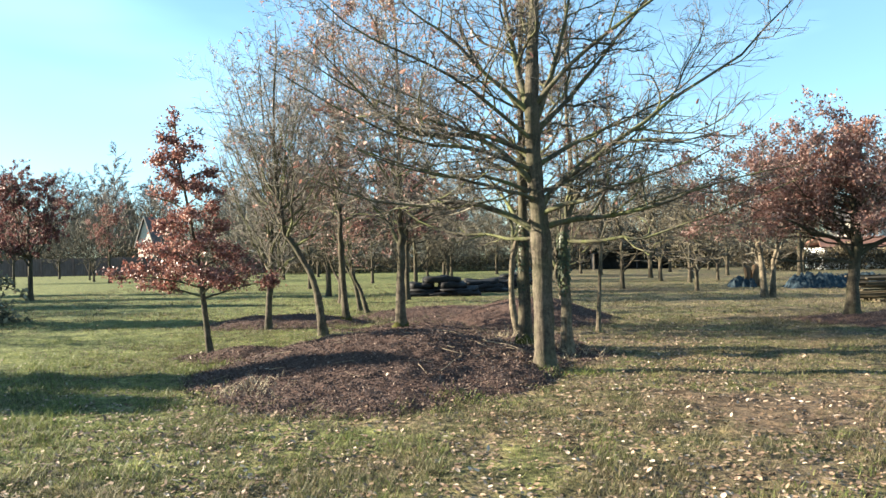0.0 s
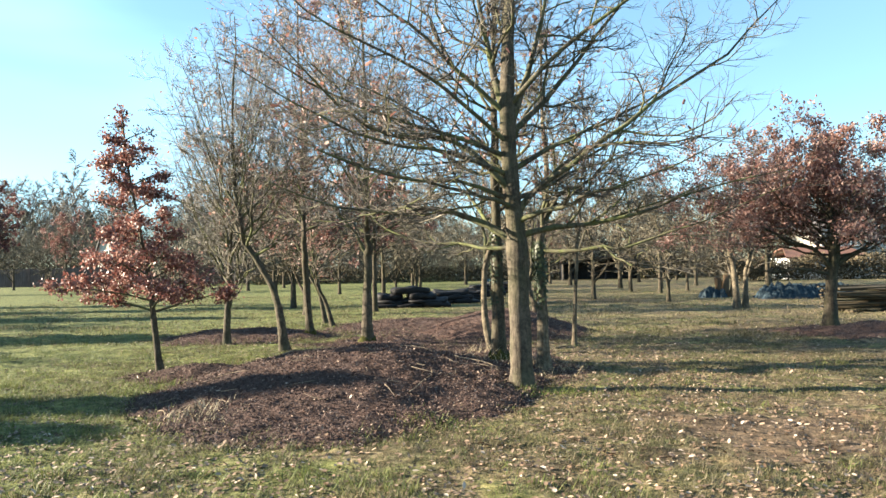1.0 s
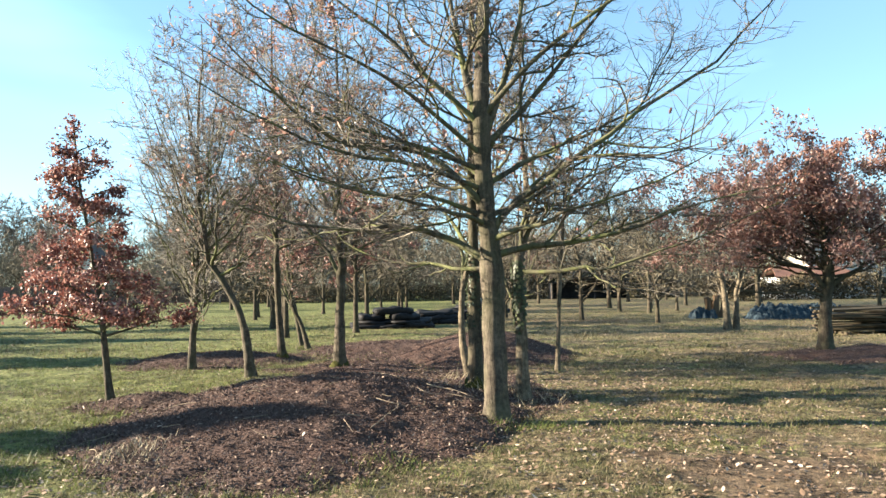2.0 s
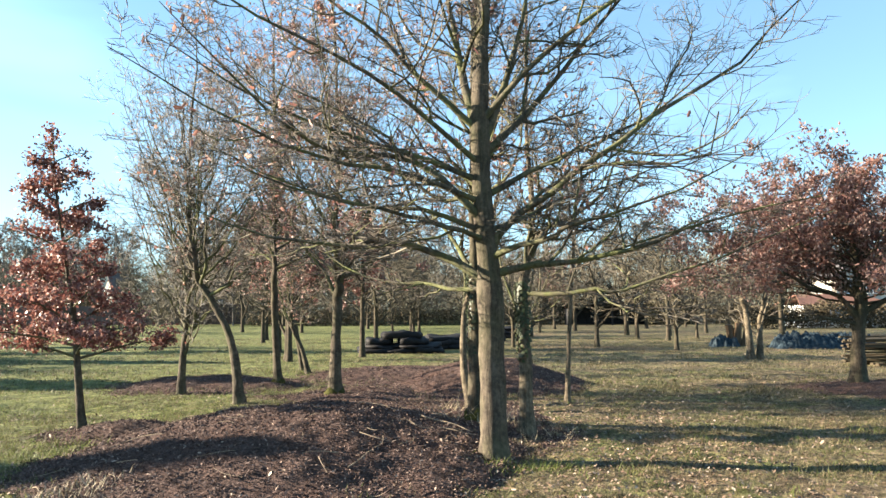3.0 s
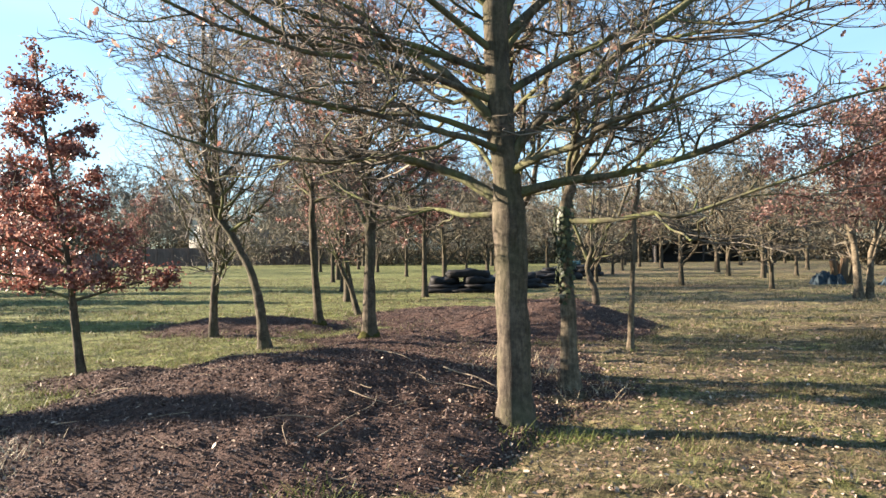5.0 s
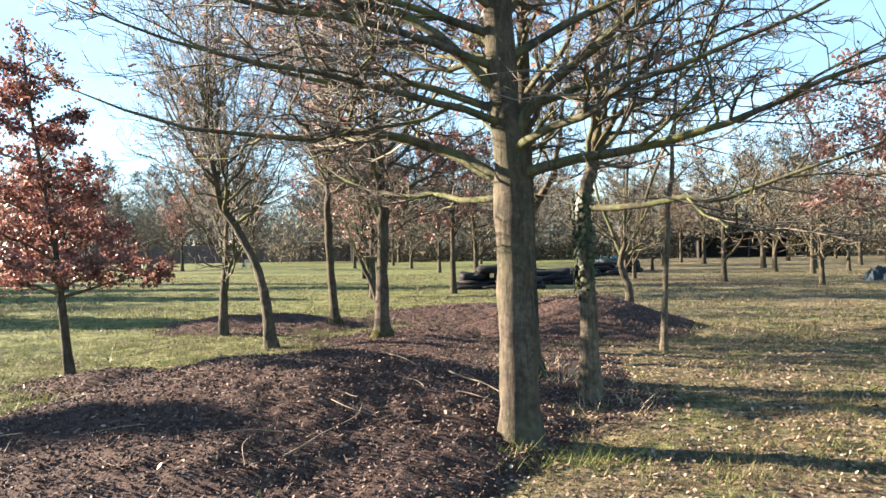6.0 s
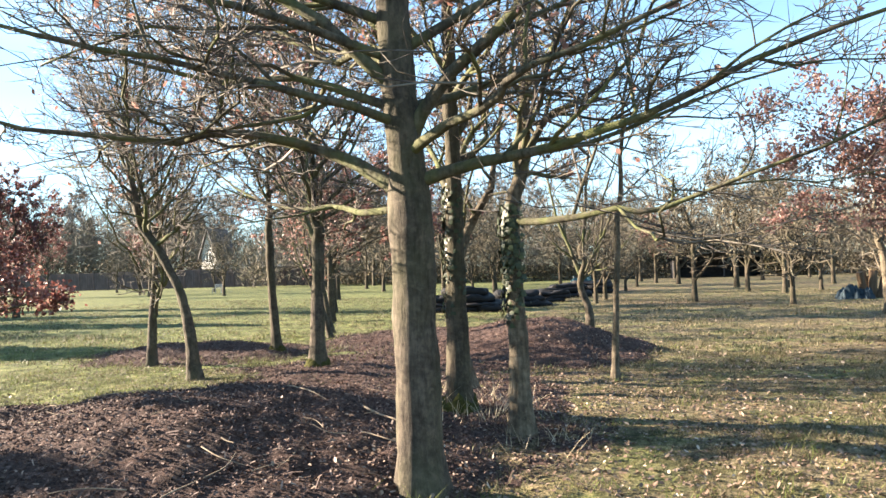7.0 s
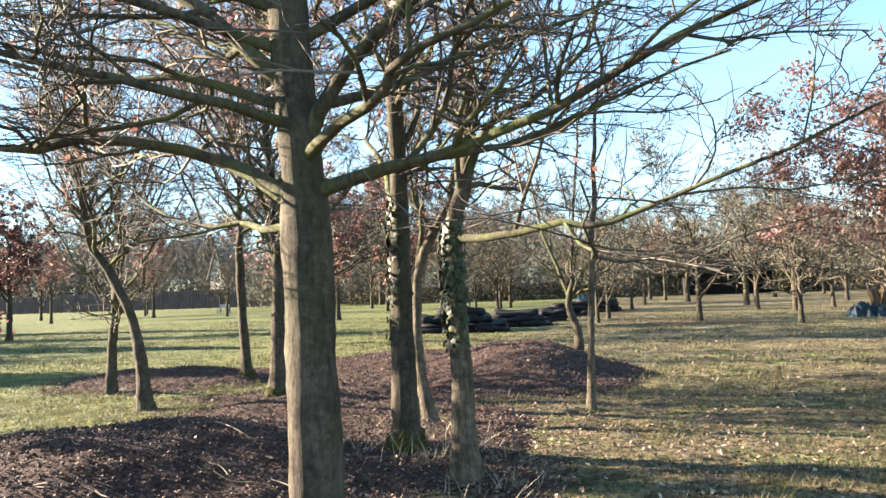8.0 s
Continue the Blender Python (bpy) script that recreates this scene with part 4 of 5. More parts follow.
def brush(label, count, crowns, xs, ys, heights, seed, length=0.9):
    """Dense winter brush: thin shoots fanning out of many low crowns that reach the ground."""
    rng = np.random.default_rng(seed)
    cx = xs[0] + (xs[1] - xs[0]) * (np.arange(crowns) + rng.random(crowns)) / crowns
    cy, ch = rng.uniform(*ys, crowns), rng.uniform(*heights, crowns)
    w = rng.integers(0, crowns, count)
    u = rng.normal(size=(count, 3))
    u = unit(u) * rng.random((count, 1)) ** 0.5
    at = np.stack([cx[w] + u[:, 0] * ch[w] * 0.5, cy[w] + u[:, 1] * ch[w] * 0.4, ch[w] * (0.46 + 0.5 * u[:, 2])], 1)
    out = unit(np.stack([u[:, 0], u[:, 1], 0.7 + 0.5 * u[:, 2]], 1) + 0.5 * rng.normal(size=(count, 3)))
    side = unit(np.cross(out, rng.normal(size=(count, 3))))
    size = (length * rng.uniform(0.5, 1.5, count))[:, None]
    wide = size * rng.uniform(0.022, 0.05, count)[:, None]
    v = np.stack([at - out * size / 2, at + side * wide, at + out * size / 2, at - side * wide], 1)
    g = Geo()
    g.add(v, (SIMPLE_F[None] + (np.arange(count) * 4)[:, None, None]).reshape(-1, 3))
    return tagged(new("thicket", g.mesh("thicket", HAZE)), label, "thicket", kind="stuff")


brush("dense leafless brush along the edge of the open ground", 85000, 90, (-40, 85), (76, 92), (5.5, 10.0), 63, 0.9)
brush("low leafless scrub between the far trees", 36000, 70, (-32, 62), (80, 92), (2.6, 4.6), 65, 0.7)
brush("leafless scrub rising behind the board fence", 95000, 90, (-140, -25), (103, 122), (8.0, 16.5), 64, 1.0)

# needles lightened: the far haze is put into their colour
NEEDLES = islands("hazed_needles", [(0.0, (0.1, 0.1, 0.07)), (0.6, (0.18, 0.175, 0.12)), (1.0, (0.26, 0.245, 0.17))], 0.85, 0.15)
EVERGREEN = islands("evergreen_leaves", [(0.0, (0.02, 0.02, 0.012)), (0.6, (0.048, 0.044, 0.026)), (1.0, (0.085, 0.078, 0.045))], 0.95, 0.08)


def conifer(label, x, y, height, wide, seed, count=4000, size=0.3, blunt=0.85):
    """Trunk and whorls of drooping needle sprays."""
    rng = np.random.default_rng(seed)
    root = tagged(new("conifer"), label, "tree")
    root.location = (x, y, float(lay(x, y)) - 0.05)
    line = stem_line(rng, height, (0, 0), 0.004 * height, 14)
    rad = 0.02 * height * (1 - 0.93 * np.linspace(0, 1, 14))
    g = Geo()
    tubes(g, line[None], rad[None], 8)
    piece("trunk", g, BARK_DARK, root)
    n = int(14 * height ** 0.5) * 4
    t = rng.uniform(0.04, 0.97, n)
    a = rng.uniform(0, 6.28, n)
    reach = wide * (1 - t) ** blunt * rng.uniform(0.65, 1.1, n) + 0.05
    p = np.empty((n, 5, 3))
    for k in range(5):
        q = k / 4
        p[:, k] = np.stack([np.cos(a) * reach * q, np.sin(a) * reach * q, t * height + reach * (0.12 * q - 0.35 * q * q)], 1)
    g = Geo()
    tubes(g, p, np.maximum(0.012 * reach[:, None], 0.01) * np.linspace(1, 0.3, 5)[None], 4)
    piece("branch_work", g, BARK_DARK, root, kind="stuff")
    pick = rng.integers(0, n, count)
    q = rng.uniform(0.15, 1.0, count) ** 0.7
    x4 = q * 4
    i = np.minimum(x4.astype(int), 3)
    f = (x4 - i)[:, None]
    at = p[pick, i] * (1 - f) + p[pick, i + 1] * f + rng.normal(size=(count, 3)) * size * 0.35
    g = Geo()
    leaves(g, rng, at, size, simple=True)
    piece("needles", g, NEEDLES, root, kind="stuff")
    return root


conifer("tall dark conifer standing above the bare wood", -96, 122, 13.5, 2.9, 71, 12000, 0.36)
conifer("tall dark conifer beside its taller neighbour", -104, 126, 10.5, 2.4, 72, 7000, 0.3)
conifer("greenish conifer at the edge of the wood", -72, 122, 13.0, 3.4, 73, 12000, 0.36)
conifer("bushy dark conifer on the grass", -15.7, 19.9, 4.2, 2.3, 74, 6000, 0.2, 0.6)
# the next three stand out of view, added to throw shadow bands on the field
conifer("unseen bushy conifer added to shade the field", -24.5, 26.8, 5.6, 2.6, 76, 6000, 0.26, 0.7)
conifer("unseen low conifer added to shade the field", -29.0, 31.6, 4.6, 2.3, 77, 5000, 0.26, 0.7)
conifer("unseen conifer added to shade the far field", -32.5, 36.8, 5.4, 2.2, 78, 5000, 0.26, 0.8)
# two unseen conifers, sized so that their shadows cross the grass and mulch
conifer("out-of-view slender conifer added for its long shadow", -17.6, 10.8, 6.2, 2.1, 75, 8000, 0.22, 0.9)
conifer("out-of-view bushy conifer added for its broad shadow", -17.2, 9.2, 4.6, 2.5, 79, 9000, 0.24, 0.6)


def box(geo, a, b):
    """An upright block between two corners."""
    (x0, y0, z0), (x1, y1, z1) = a, b
    v = [(x0, y0, z0), (x1, y0, z0), (x1, y1, z0), (x0, y1, z0), (x0, y0, z1), (x1, y0, z1), (x1, y1, z1), (x0, y1, z1)]
    geo.add(v, [(0, 3, 2, 1), (4, 5, 6, 7), (0, 1, 5, 4), (1, 2, 6, 5), (2, 3, 7, 6), (3, 0, 4, 7)])


def block(name, a, b, mat, parent, label=""):
    g = Geo()
    box(g, a, b)
    return piece(name, g, mat, parent, label, smooth=False)


FENCE = plain("weathered_fence_board", (0.055, 0.043, 0.042), (0.105, 0.083, 0.08), 3.0, 0.9, 0.2, 0.3, (1, 1, 0.3))
PLASTER = plain("cream_render", (0.34, 0.32, 0.28), (0.46, 0.44, 0.39), 3.0, 0.85, 0.2, 0.1)
TILE = plain("clay_roof_tile", (0.1, 0.05, 0.038), (0.16, 0.085, 0.062), 6.0, 0.85, 0.2, 0.4, (1, 1, 4))
SLATE = plain("grey_roof_slate", (0.05, 0.046, 0.046), (0.1, 0.092, 0.09), 5.0, 0.7, 0.3, 0.3)
GLASS = plain("dark_window_glass", (0.02, 0.025, 0.03), (0.05, 0.055, 0.06), 1.0, 0.08, 0.6, 0)
WHITE = plain("white_paint", (0.72, 0.72, 0.7), (0.82, 0.82, 0.8), 5.0, 0.5, 0.3, 0.05)
BLACK = plain("black_plastic_sheet", (0.004, 0.0042, 0.005), (0.015, 0.015, 0.017), 6.0, 0.7, 0.2, 0.8)
BLUE = plain("blue_tarpaulin", (0.006, 0.012, 0.018), (0.035, 0.055, 0.068), 9.0, 0.8, 0.15, 0.6)
TEAL = plain("teal_tarpaulin", (0.01, 0.055, 0.065), (0.03, 0.11, 0.12), 5.0, 0.5, 0.4, 0.4)
TIMBER = plain("old_sawn_timber", (0.02, 0.016, 0.011), (0.075, 0.06, 0.037), 9.0, 0.85, 0.2, 0.4, (0.3, 1, 1))
LOG = plain("split_log", (0.05, 0.033, 0.02), (0.15, 0.096, 0.056), 8.0, 0.85, 0.2, 0.4, (1, 1, 0.25))
TIN = plain("dark_corrugated_sheet", (0.012, 0.013, 0.015), (0.04, 0.04, 0.042), 4.0, 0.7, 0.3, 0.2)


def fence(x0, x1, y0, y1, high):
    root = tagged(new("board_fence"), "long weathered close-board fence at the edge of the field", "fence")
    n = int(abs(x1 - x0) / 2.4)
    shape_panel, shape_post = Geo(), Geo()
    v = []
    for k in range(33):
        x, y = k * 2.4 / 32, 0.02 * (k // 2 % 2)
        v += [(x, y, 0.05), (x, y, high), (x, y + 0.03, 0.05), (x, y + 0.03, high)]
    k = np.arange(32)[:, None] * 4
    shape_panel.add(v, np.concatenate([k + [0, 4, 5, 1], k + [2, 3, 7, 6], k + [1, 5, 7, 3]]))
    box(shape_post, (-0.06, -0.06, -0.2), (0.06, 0.06, high + 0.12))
    panel, post = shape_panel.mesh("panel", FENCE, False), shape_post.mesh("post", FENCE, False)
    for i in range(n):
        t = i / n
        for nm, me, dx in (("panel", panel, 0.03), ("post", post, 0)):
            ob = new(nm, me)
            ob.parent = root
            ob.location = (x0 + (x1 - x0) * t + dx, y0 + (y1 - y0) * t, 0)
    return root


fence(-125, -30, 92, 86, 2.4)


def gable(geo, x0, x1, y0, y1, eave, ridge, wall=True):
    """A house body whose gable ends face the field."""
    xm = (x0 + x1) / 2
    v = [(x0, y0, -0.1), (x1, y0, -0.1), (x1, y0, eave), (xm, y0, ridge), (x0, y0, eave), (x0, y1, -0.1), (x1, y1, -0.1), (x1, y1, eave), (xm, y1, ridge), (x0, y1, eave)]
    geo.add(v, [(0, 1, 2, 4), (6, 5, 9, 7), (0, 4, 9, 5), (1, 6, 7, 2)])
    geo.add(v, [(4, 2, 3), (7, 9, 8)])


def slab(geo, a, b, c, d, thick):
    """A roof plane with thickness; corners in order."""
    v = [Vector(p) for p in (a, b, c, d)]
    n = (v[1] - v[0]).cross(v[2] - v[0]).normalized() * thick
    geo.add([*v, *[p + n for p in v]], [(3, 2, 1, 0), (4, 5, 6, 7), (0, 1, 5, 4), (1, 2, 6, 5), (2, 3, 7, 6), (3, 0, 4, 7)])


def house(label, x, y, wide, deep, eave, ridge, walls, roofing, windows, turn=0.0):
    root = tagged(new("house"), label, "house")
    g = Geo()
    gable(g, 0, wide, 0, deep, eave, ridge)
    piece("wall", g, walls, root, smooth=False)
    m, o = wide / 2, 0.35
    drop = (ridge - eave) / m * o
    for a, b, c, d in (((-o, -o, eave - drop), (m, -o, ridge), (m, deep + o, ridge), (-o, deep + o, eave - drop)), ((m, -o, ridge), (wide + o, -o, eave - drop), (wide + o, deep + o, eave - drop), (m, deep + o, ridge))):
        g = Geo()
        slab(g, a, b, c, d, 0.14)
        piece("roof", g, roofing, root, smooth=False)
    for wx, wz, ww, wh in windows:
        g = Geo()
        for a, b in (((wx - 0.07, -0.06, wz - 0.07), (wx, 0.02, wz + wh + 0.07)), ((wx + ww, -0.06, wz - 0.07), (wx + ww + 0.07, 0.02, wz + wh + 0.07)),
                     ((wx, -0.06, wz + wh), (wx + ww, 0.02, wz + wh + 0.07)), ((wx, -0.08, wz - 0.07), (wx + ww, 0.02, wz)), ((wx + ww / 2 - 0.03, -0.05, wz), (wx + ww / 2 + 0.03, 0.02, wz + wh))):
            box(g, a, b)
        win = piece("window", g, WHITE, root, smooth=False)
        block("pane", (wx, -0.02, wz), (wx + ww, 0.01, wz + wh), GLASS, win)
    root.matrix_basis = pose(x, y, 0, 0, 0, turn)
    return root


house("cream rendered house with a steep white gable beyond the wood", -54.6, 95.4, 2.9, 3, 4.6, 8.0, PLASTER, SLATE, [(0.9, 3.4, 1.1, 1.3)], -16)
house("grey-roofed house wing lower than its gable", -51.0, 97.5, 8.0, 5, 3.0, 5.2, PLASTER, SLATE, [(1.2, 1.2, 1.2, 1.1), (5.5, 1.2, 1.2, 1.1)], 0)
house("small dark shed with a white roof behind the fence", -37.6, 91.8, 2.4, 2.4, 2.5, 2.95, TIMBER, WHITE, [], 0)
house("pale two-storey house beyond the stacked timber", 30.6, 70, 6.5, 7, 4.4, 6.6, PLASTER, SLATE, [(0.7, 2.8, 1.0, 1.2), (2.6, 2.8, 1.0, 1.2), (0.7, 0.7, 1.0, 1.2)], 0)


def bungalow(x, y):
    root = tagged(new("bungalow"), "low white bungalow under a red tiled roof", "house")
    block("wall", (0, 0, -0.1), (6.0, 5, 1.75), WHITE, root)
    for a, b, c, d in (((-0.4, -0.4, 1.7), (6.4, -0.4, 1.7), (5.6, 2.5, 2.55), (0.4, 2.5, 2.55)), ((6.4, 5.4, 1.7), (-0.4, 5.4, 1.7), (0.4, 2.5, 2.55), (5.6, 2.5, 2.55))):
        g = Geo()
        slab(g, a, b, c, d, 0.12)
        piece("roof", g, TILE, root, smooth=False)
    for wx in (0.8, 3.6):
        w = block("window", (wx, -0.05, 0.7), (wx + 1.2, 0.02, 1.5), WHITE, root)
        block("pane", (wx + 0.08, -0.06, 0.78), (wx + 1.12, 0.0, 1.42), GLASS, w)
    root.location = (x, y, 0)


bungalow(24.6, 62)


def shelter(x, y, wide, deep, high):
    """A long dark open-fronted shelter with a bowed roof."""
    root = tagged(new("field_shelter"), "long dark open-fronted field shelter under the trees", "shelter")
    n = 14
    g = Geo()
    v = []
    for k in range(n + 1):
        z = high * (0.72 + 0.28 * math.sin(math.pi * k / n))
        v += [(wide * k / n, -0.3, z), (wide * k / n, deep, z - 0.2), (wide * k / n, deep, z - 0.27), (wide * k / n, -0.3, z - 0.07)]
    k = np.arange(n)[:, None] * 4
    g.add(v, np.concatenate([k + [0, 4, 5, 1], k + [1, 5, 6, 2], k + [2, 6, 7, 3], k + [3, 7, 4, 0], [[0, 1, 2, 3], [4 * n + 3, 4 * n + 2, 4 * n + 1, 4 * n]]]))
    piece("roof", g, TIN, root, smooth=False)
    g = Geo()
    v = []
    for k in range(n + 1):
        z = high * (0.72 + 0.28 * math.sin(math.pi * k / n)) - 0.18
        v += [(wide * k / n, deep, -0.1), (wide * k / n, deep, z), (wide * k / n, deep - 0.1, -0.1), (wide * k / n, deep - 0.1, z)]
    k = np.arange(n)[:, None] * 4
    g.add(v, np.concatenate([k + [0, 4, 5, 1], k + [2, 3, 7, 6], k + [1, 5, 7, 3]]))
    piece("wall", g, TIN, root, smooth=False)
    block("wall", (0, 0.1, -0.1), (0.1, deep - 0.1, high * 0.7), TIN, root)
    block("wall", (wide - 0.1, 0.1, -0.1), (wide, deep - 0.1, high * 0.7), TIN, root)
    for px in (0.0, wide * 0.5, wide - 0.12):
        block("post", (px, -0.15, -0.1), (px + 0.12, -0.03, high * 0.72), STICK if px == 0 else TIN, root, "pale post" if px == 0 else "")
    root.location = (x, y, 0)


shelter(7.2, 74.0, 8.4, 4.0, 2.3)


UNDERGROWTH = islands("dry_undergrowth", [(0.0, (0.045, 0.035, 0.024)), (0.6, (0.11, 0.09, 0.058)), (1.0, (0.18, 0.15, 0.1))], 0.95, 0.1)


def hedge(label, x0, x1, y0, y1, high, count, seed, size=0.24, mat=None):
    rng = np.random.default_rng(seed)
    x, y = rng.uniform(x0, x1, count), rng.uniform(y0, y1, count)
    z = rng.random(count) ** 0.7 * high * (0.6 + 0.6 * patchy(x, y, 2.2, seed))
    g = Geo()
    leaves(g, rng, np.stack([x, y, z], 1), size, simple=True)
    return tagged(new("hedge", g.mesh("hedge", mat or EVERGREEN)), label, "hedge", kind="stuff")


hedge("dark evergreen growth crowding round the shelter", 5.0, 17.5, 78.2, 80.0, 3.6, 7000, 85)
hedge("low dark bushes at the end of the shelter", 14.6, 19.0, 72.6, 75.0, 1.9, 3000, 86)
hedge("dry brown hedge along the far side of the ground", 15.5, 60, 76, 80, 2.2, 12000, 81, 0.24, UNDERGROWTH)
hedge("dry brown undergrowth beneath the far trees", -26, 7, 76, 82, 1.7, 14000, 82, 0.24, UNDERGROWTH)
hedge("brown bushes in front of the bungalow", 19.0, 38, 59, 61.0, 1.95, 17000, 84, 0.2, UNDERGROWTH)
hedge("ragged brown bushes behind the fence", -120, -26, 98, 103, 4.2, 11000, 83, 0.4, UNDERGROWTH)


def draped_heap(name, label, x, y, lx, ly, high, mat, seed, turn=0.0, lumps=0.55, crumple=0.22):
    """Something stacked under a sheet: lumpy top, steep folds, an uneven hem on the ground."""
    n, m = 76, 48
    u, v = np.meshgrid(np.linspace(-1, 1, n), np.linspace(-1, 1, m))
    edge = np.clip(1 - np.maximum(np.abs(u), np.abs(v)) ** 5, 0, 1) * np.clip(1.25 - (np.abs(u) ** 4 + np.abs(v) ** 4) * 0.9, 0, 1)
    bump = patchy(u * lx + seed, v * ly, 0.55 * min(lx, ly) + 0.2, seed) * lumps + patchy(u * lx, v * ly + seed, 0.3, seed) * crumple + 0.4
    crease = np.abs(patchy(u * lx * 1.4, v * ly + 3 * u, 0.36, seed + 5) - 0.5) * 0.5 + np.abs(patchy(u * lx - v, v * ly, 0.17, seed + 9) - 0.5) * 0.22
    fold = 0.05 * np.sin(17 * u + 9 * patchy(u * 3, v * 3, 0.7, seed)) * edge
    g = Geo()
    z = high * edge * (bump - crease * (0.6 + crumple)) + fold * high - 0.03
    wob = 1 + 0.12 * (patchy(u * 4, v * 4, 0.6, seed) - 0.5)
    i = (np.arange(m - 1)[:, None] * n + np.arange(n - 1)[None]).ravel()
    g.add(np.stack([u * lx / 2 * wob, v * ly / 2 * wob, z], -1).reshape(-1, 3), np.stack([i, i + 1, i + n + 1, i + n], 1))
    ob = new(name, g.mesh(name, mat))
    ob.matrix_basis = pose(x, y, float(lay(x, y)), 0, 0, turn)
    return tagged(ob, label, "covered heap")


def slab_stack(label, x, y, lx, ly, layers, seed, turn=0.0):
    """Flat soft-edged slabs wrapped in black plastic, laid in uneven layers."""
    rng = np.random.default_rng(seed)
    root = tagged(new("slab_stack"), label, "stack", "black slab stacks")
    z = -0.02
    for level in range(layers):
        run = lx * (1 - 0.2 * level)
        n = max(1, int(round(run / 1.3)))
        thick = rng.uniform(0.15, 0.27)
        for k in range(n):
            cx = (k + 0.5) / n * run - run / 2 + rng.normal() * 0.16 + 0.1 * level * rng.normal()
            hx, hy = run / n * rng.uniform(0.56, 0.7), ly / 2 * rng.uniform(0.7, 1.0) * (1 - 0.13 * level)
            a = np.linspace(0, 2 * np.pi, 36, endpoint=False)
            ring = (np.abs(np.cos(a)) ** 4 + np.abs(np.sin(a)) ** 4) ** -0.25 * (1 + 0.05 * np.sin(3 * a + k + seed) + 0.035 * np.sin(7 * a + 2 * level))
            rows, sag = [], 0.055 * np.sin(2 * a + rng.uniform(0, 6)) + 0.03 * np.sin(5 * a + rng.uniform(0, 6)) + 0.014 * np.sin(9 * a + seed)
            for inset, up in ((0.06, 0.0), (0.0, 0.2), (-0.02, 0.5), (0.0, 0.8), (0.05, 0.96), (0.3, 1.03), (0.7, 1.0), (0.99, 1.02)):
                s_ = ring * (1 - inset)
                rows.append(np.stack([cx + hx * s_ * np.cos(a), hy * s_ * np.sin(a), z + thick * up + sag * up * (1 - 0.8 * max(inset, 0)) + 0.012 * rng.normal(size=36) * (up > 0)], 1))
            v = np.concatenate(rows)
            i = (np.arange(len(rows) - 1)[:, None] * 36 + np.arange(36)[None]).ravel()
            j = (np.arange(len(rows) - 1)[:, None] * 36 + (np.arange(36)[None] + 1) % 36).ravel()
            g = Geo()
            g.add(v, np.stack([i, j, j + 36, i + 36], 1))
            piece("slab", g, BLACK, root)
        z += thick * 0.97
    root.matrix_basis = pose(x, y, float(lay(x, y)), 0, 0, turn)
    return root


slab_stack("low stack of black plastic-wrapped slabs on the grass", -2.75, 32.4, 3.3, 2.0, 4, 1, 12)
slab_stack("long low stack of black-wrapped slabs beside the first", -1.1, 34.9, 2.0, 1.8, 3, 2, 22)
slab_stack("flat stack of black-wrapped slabs beside the others", -0.3, 38.0, 1.7, 1.6, 3, 3, 10)
slab_stack("flat stack of black-wrapped slabs further back", 0.1, 42.0, 2.2, 2.0, 3, 4, 20)
slab_stack("flat stack of black-wrapped slabs near a teal cover", 0.9, 46.0, 2.8, 1.9, 3, 5, 0)
draped_heap("tarpaulin", "small load under a teal tarpaulin", 0.6, 47.8, 1.5, 1.3, 1.35, TEAL, 6, 15, 0.3)
draped_heap("tarpaulin", "long heap under a crumpled blue tarpaulin", 13.9, 34.6, 2.8, 1.6, 0.6, BLUE, 7, 5, 0.5, 0.7)
draped_heap("tarpaulin", "heap under a faded blue tarpaulin with black bags", 15.8, 35.2, 2.4, 1.4, 0.65, BLUE, 8, 0, 0.5, 0.7)
draped_heap("tarpaulin", "small blue-sheeted heap at the foot of upright logs", 11.0, 35.7, 1.3, 0.9, 0.45, BLUE, 9, 0, 0.5, 0.7)


def timber_stack(x, y):
    """Boards and poles laid crosswise in a loose stack."""
    root = tagged(new("timber_stack"), "loose stack of old boards and poles beneath the oak", "timber")
    rng = random.Random(9)
    g = Geo()
    box(g, (-2.1, -0.07, 0), (2.1, 0.07, 0.05))
    board = g.mesh("board", TIMBER, False)
    for level in range(8):
        for k in range(4):
            ob = new("board", board)
            ob.parent = root
            ob.matrix_basis = pose(rng.uniform(-0.18, 0.18), -0.6 + 0.33 * k + rng.uniform(-0.06, 0.06), 0.1 + level * 0.1, rng.uniform(-8, 8), rng.uniform(-2.0, 2.0), rng.uniform(-8, 8))
    g = Geo()
    box(g, (-0.08, -0.9, 0), (0.08, 0.9, 0.1))
    bearer = g.mesh("bearer", TIMBER, False)
    for bx in (-1.6, 0.0, 1.6):
        ob = new("bearer", bearer)
        ob.parent = root
        ob.location = (bx, 0, 0)
    root.location = (x, y, float(lay(x, y)))


timber_stack(14.0, 26.2)


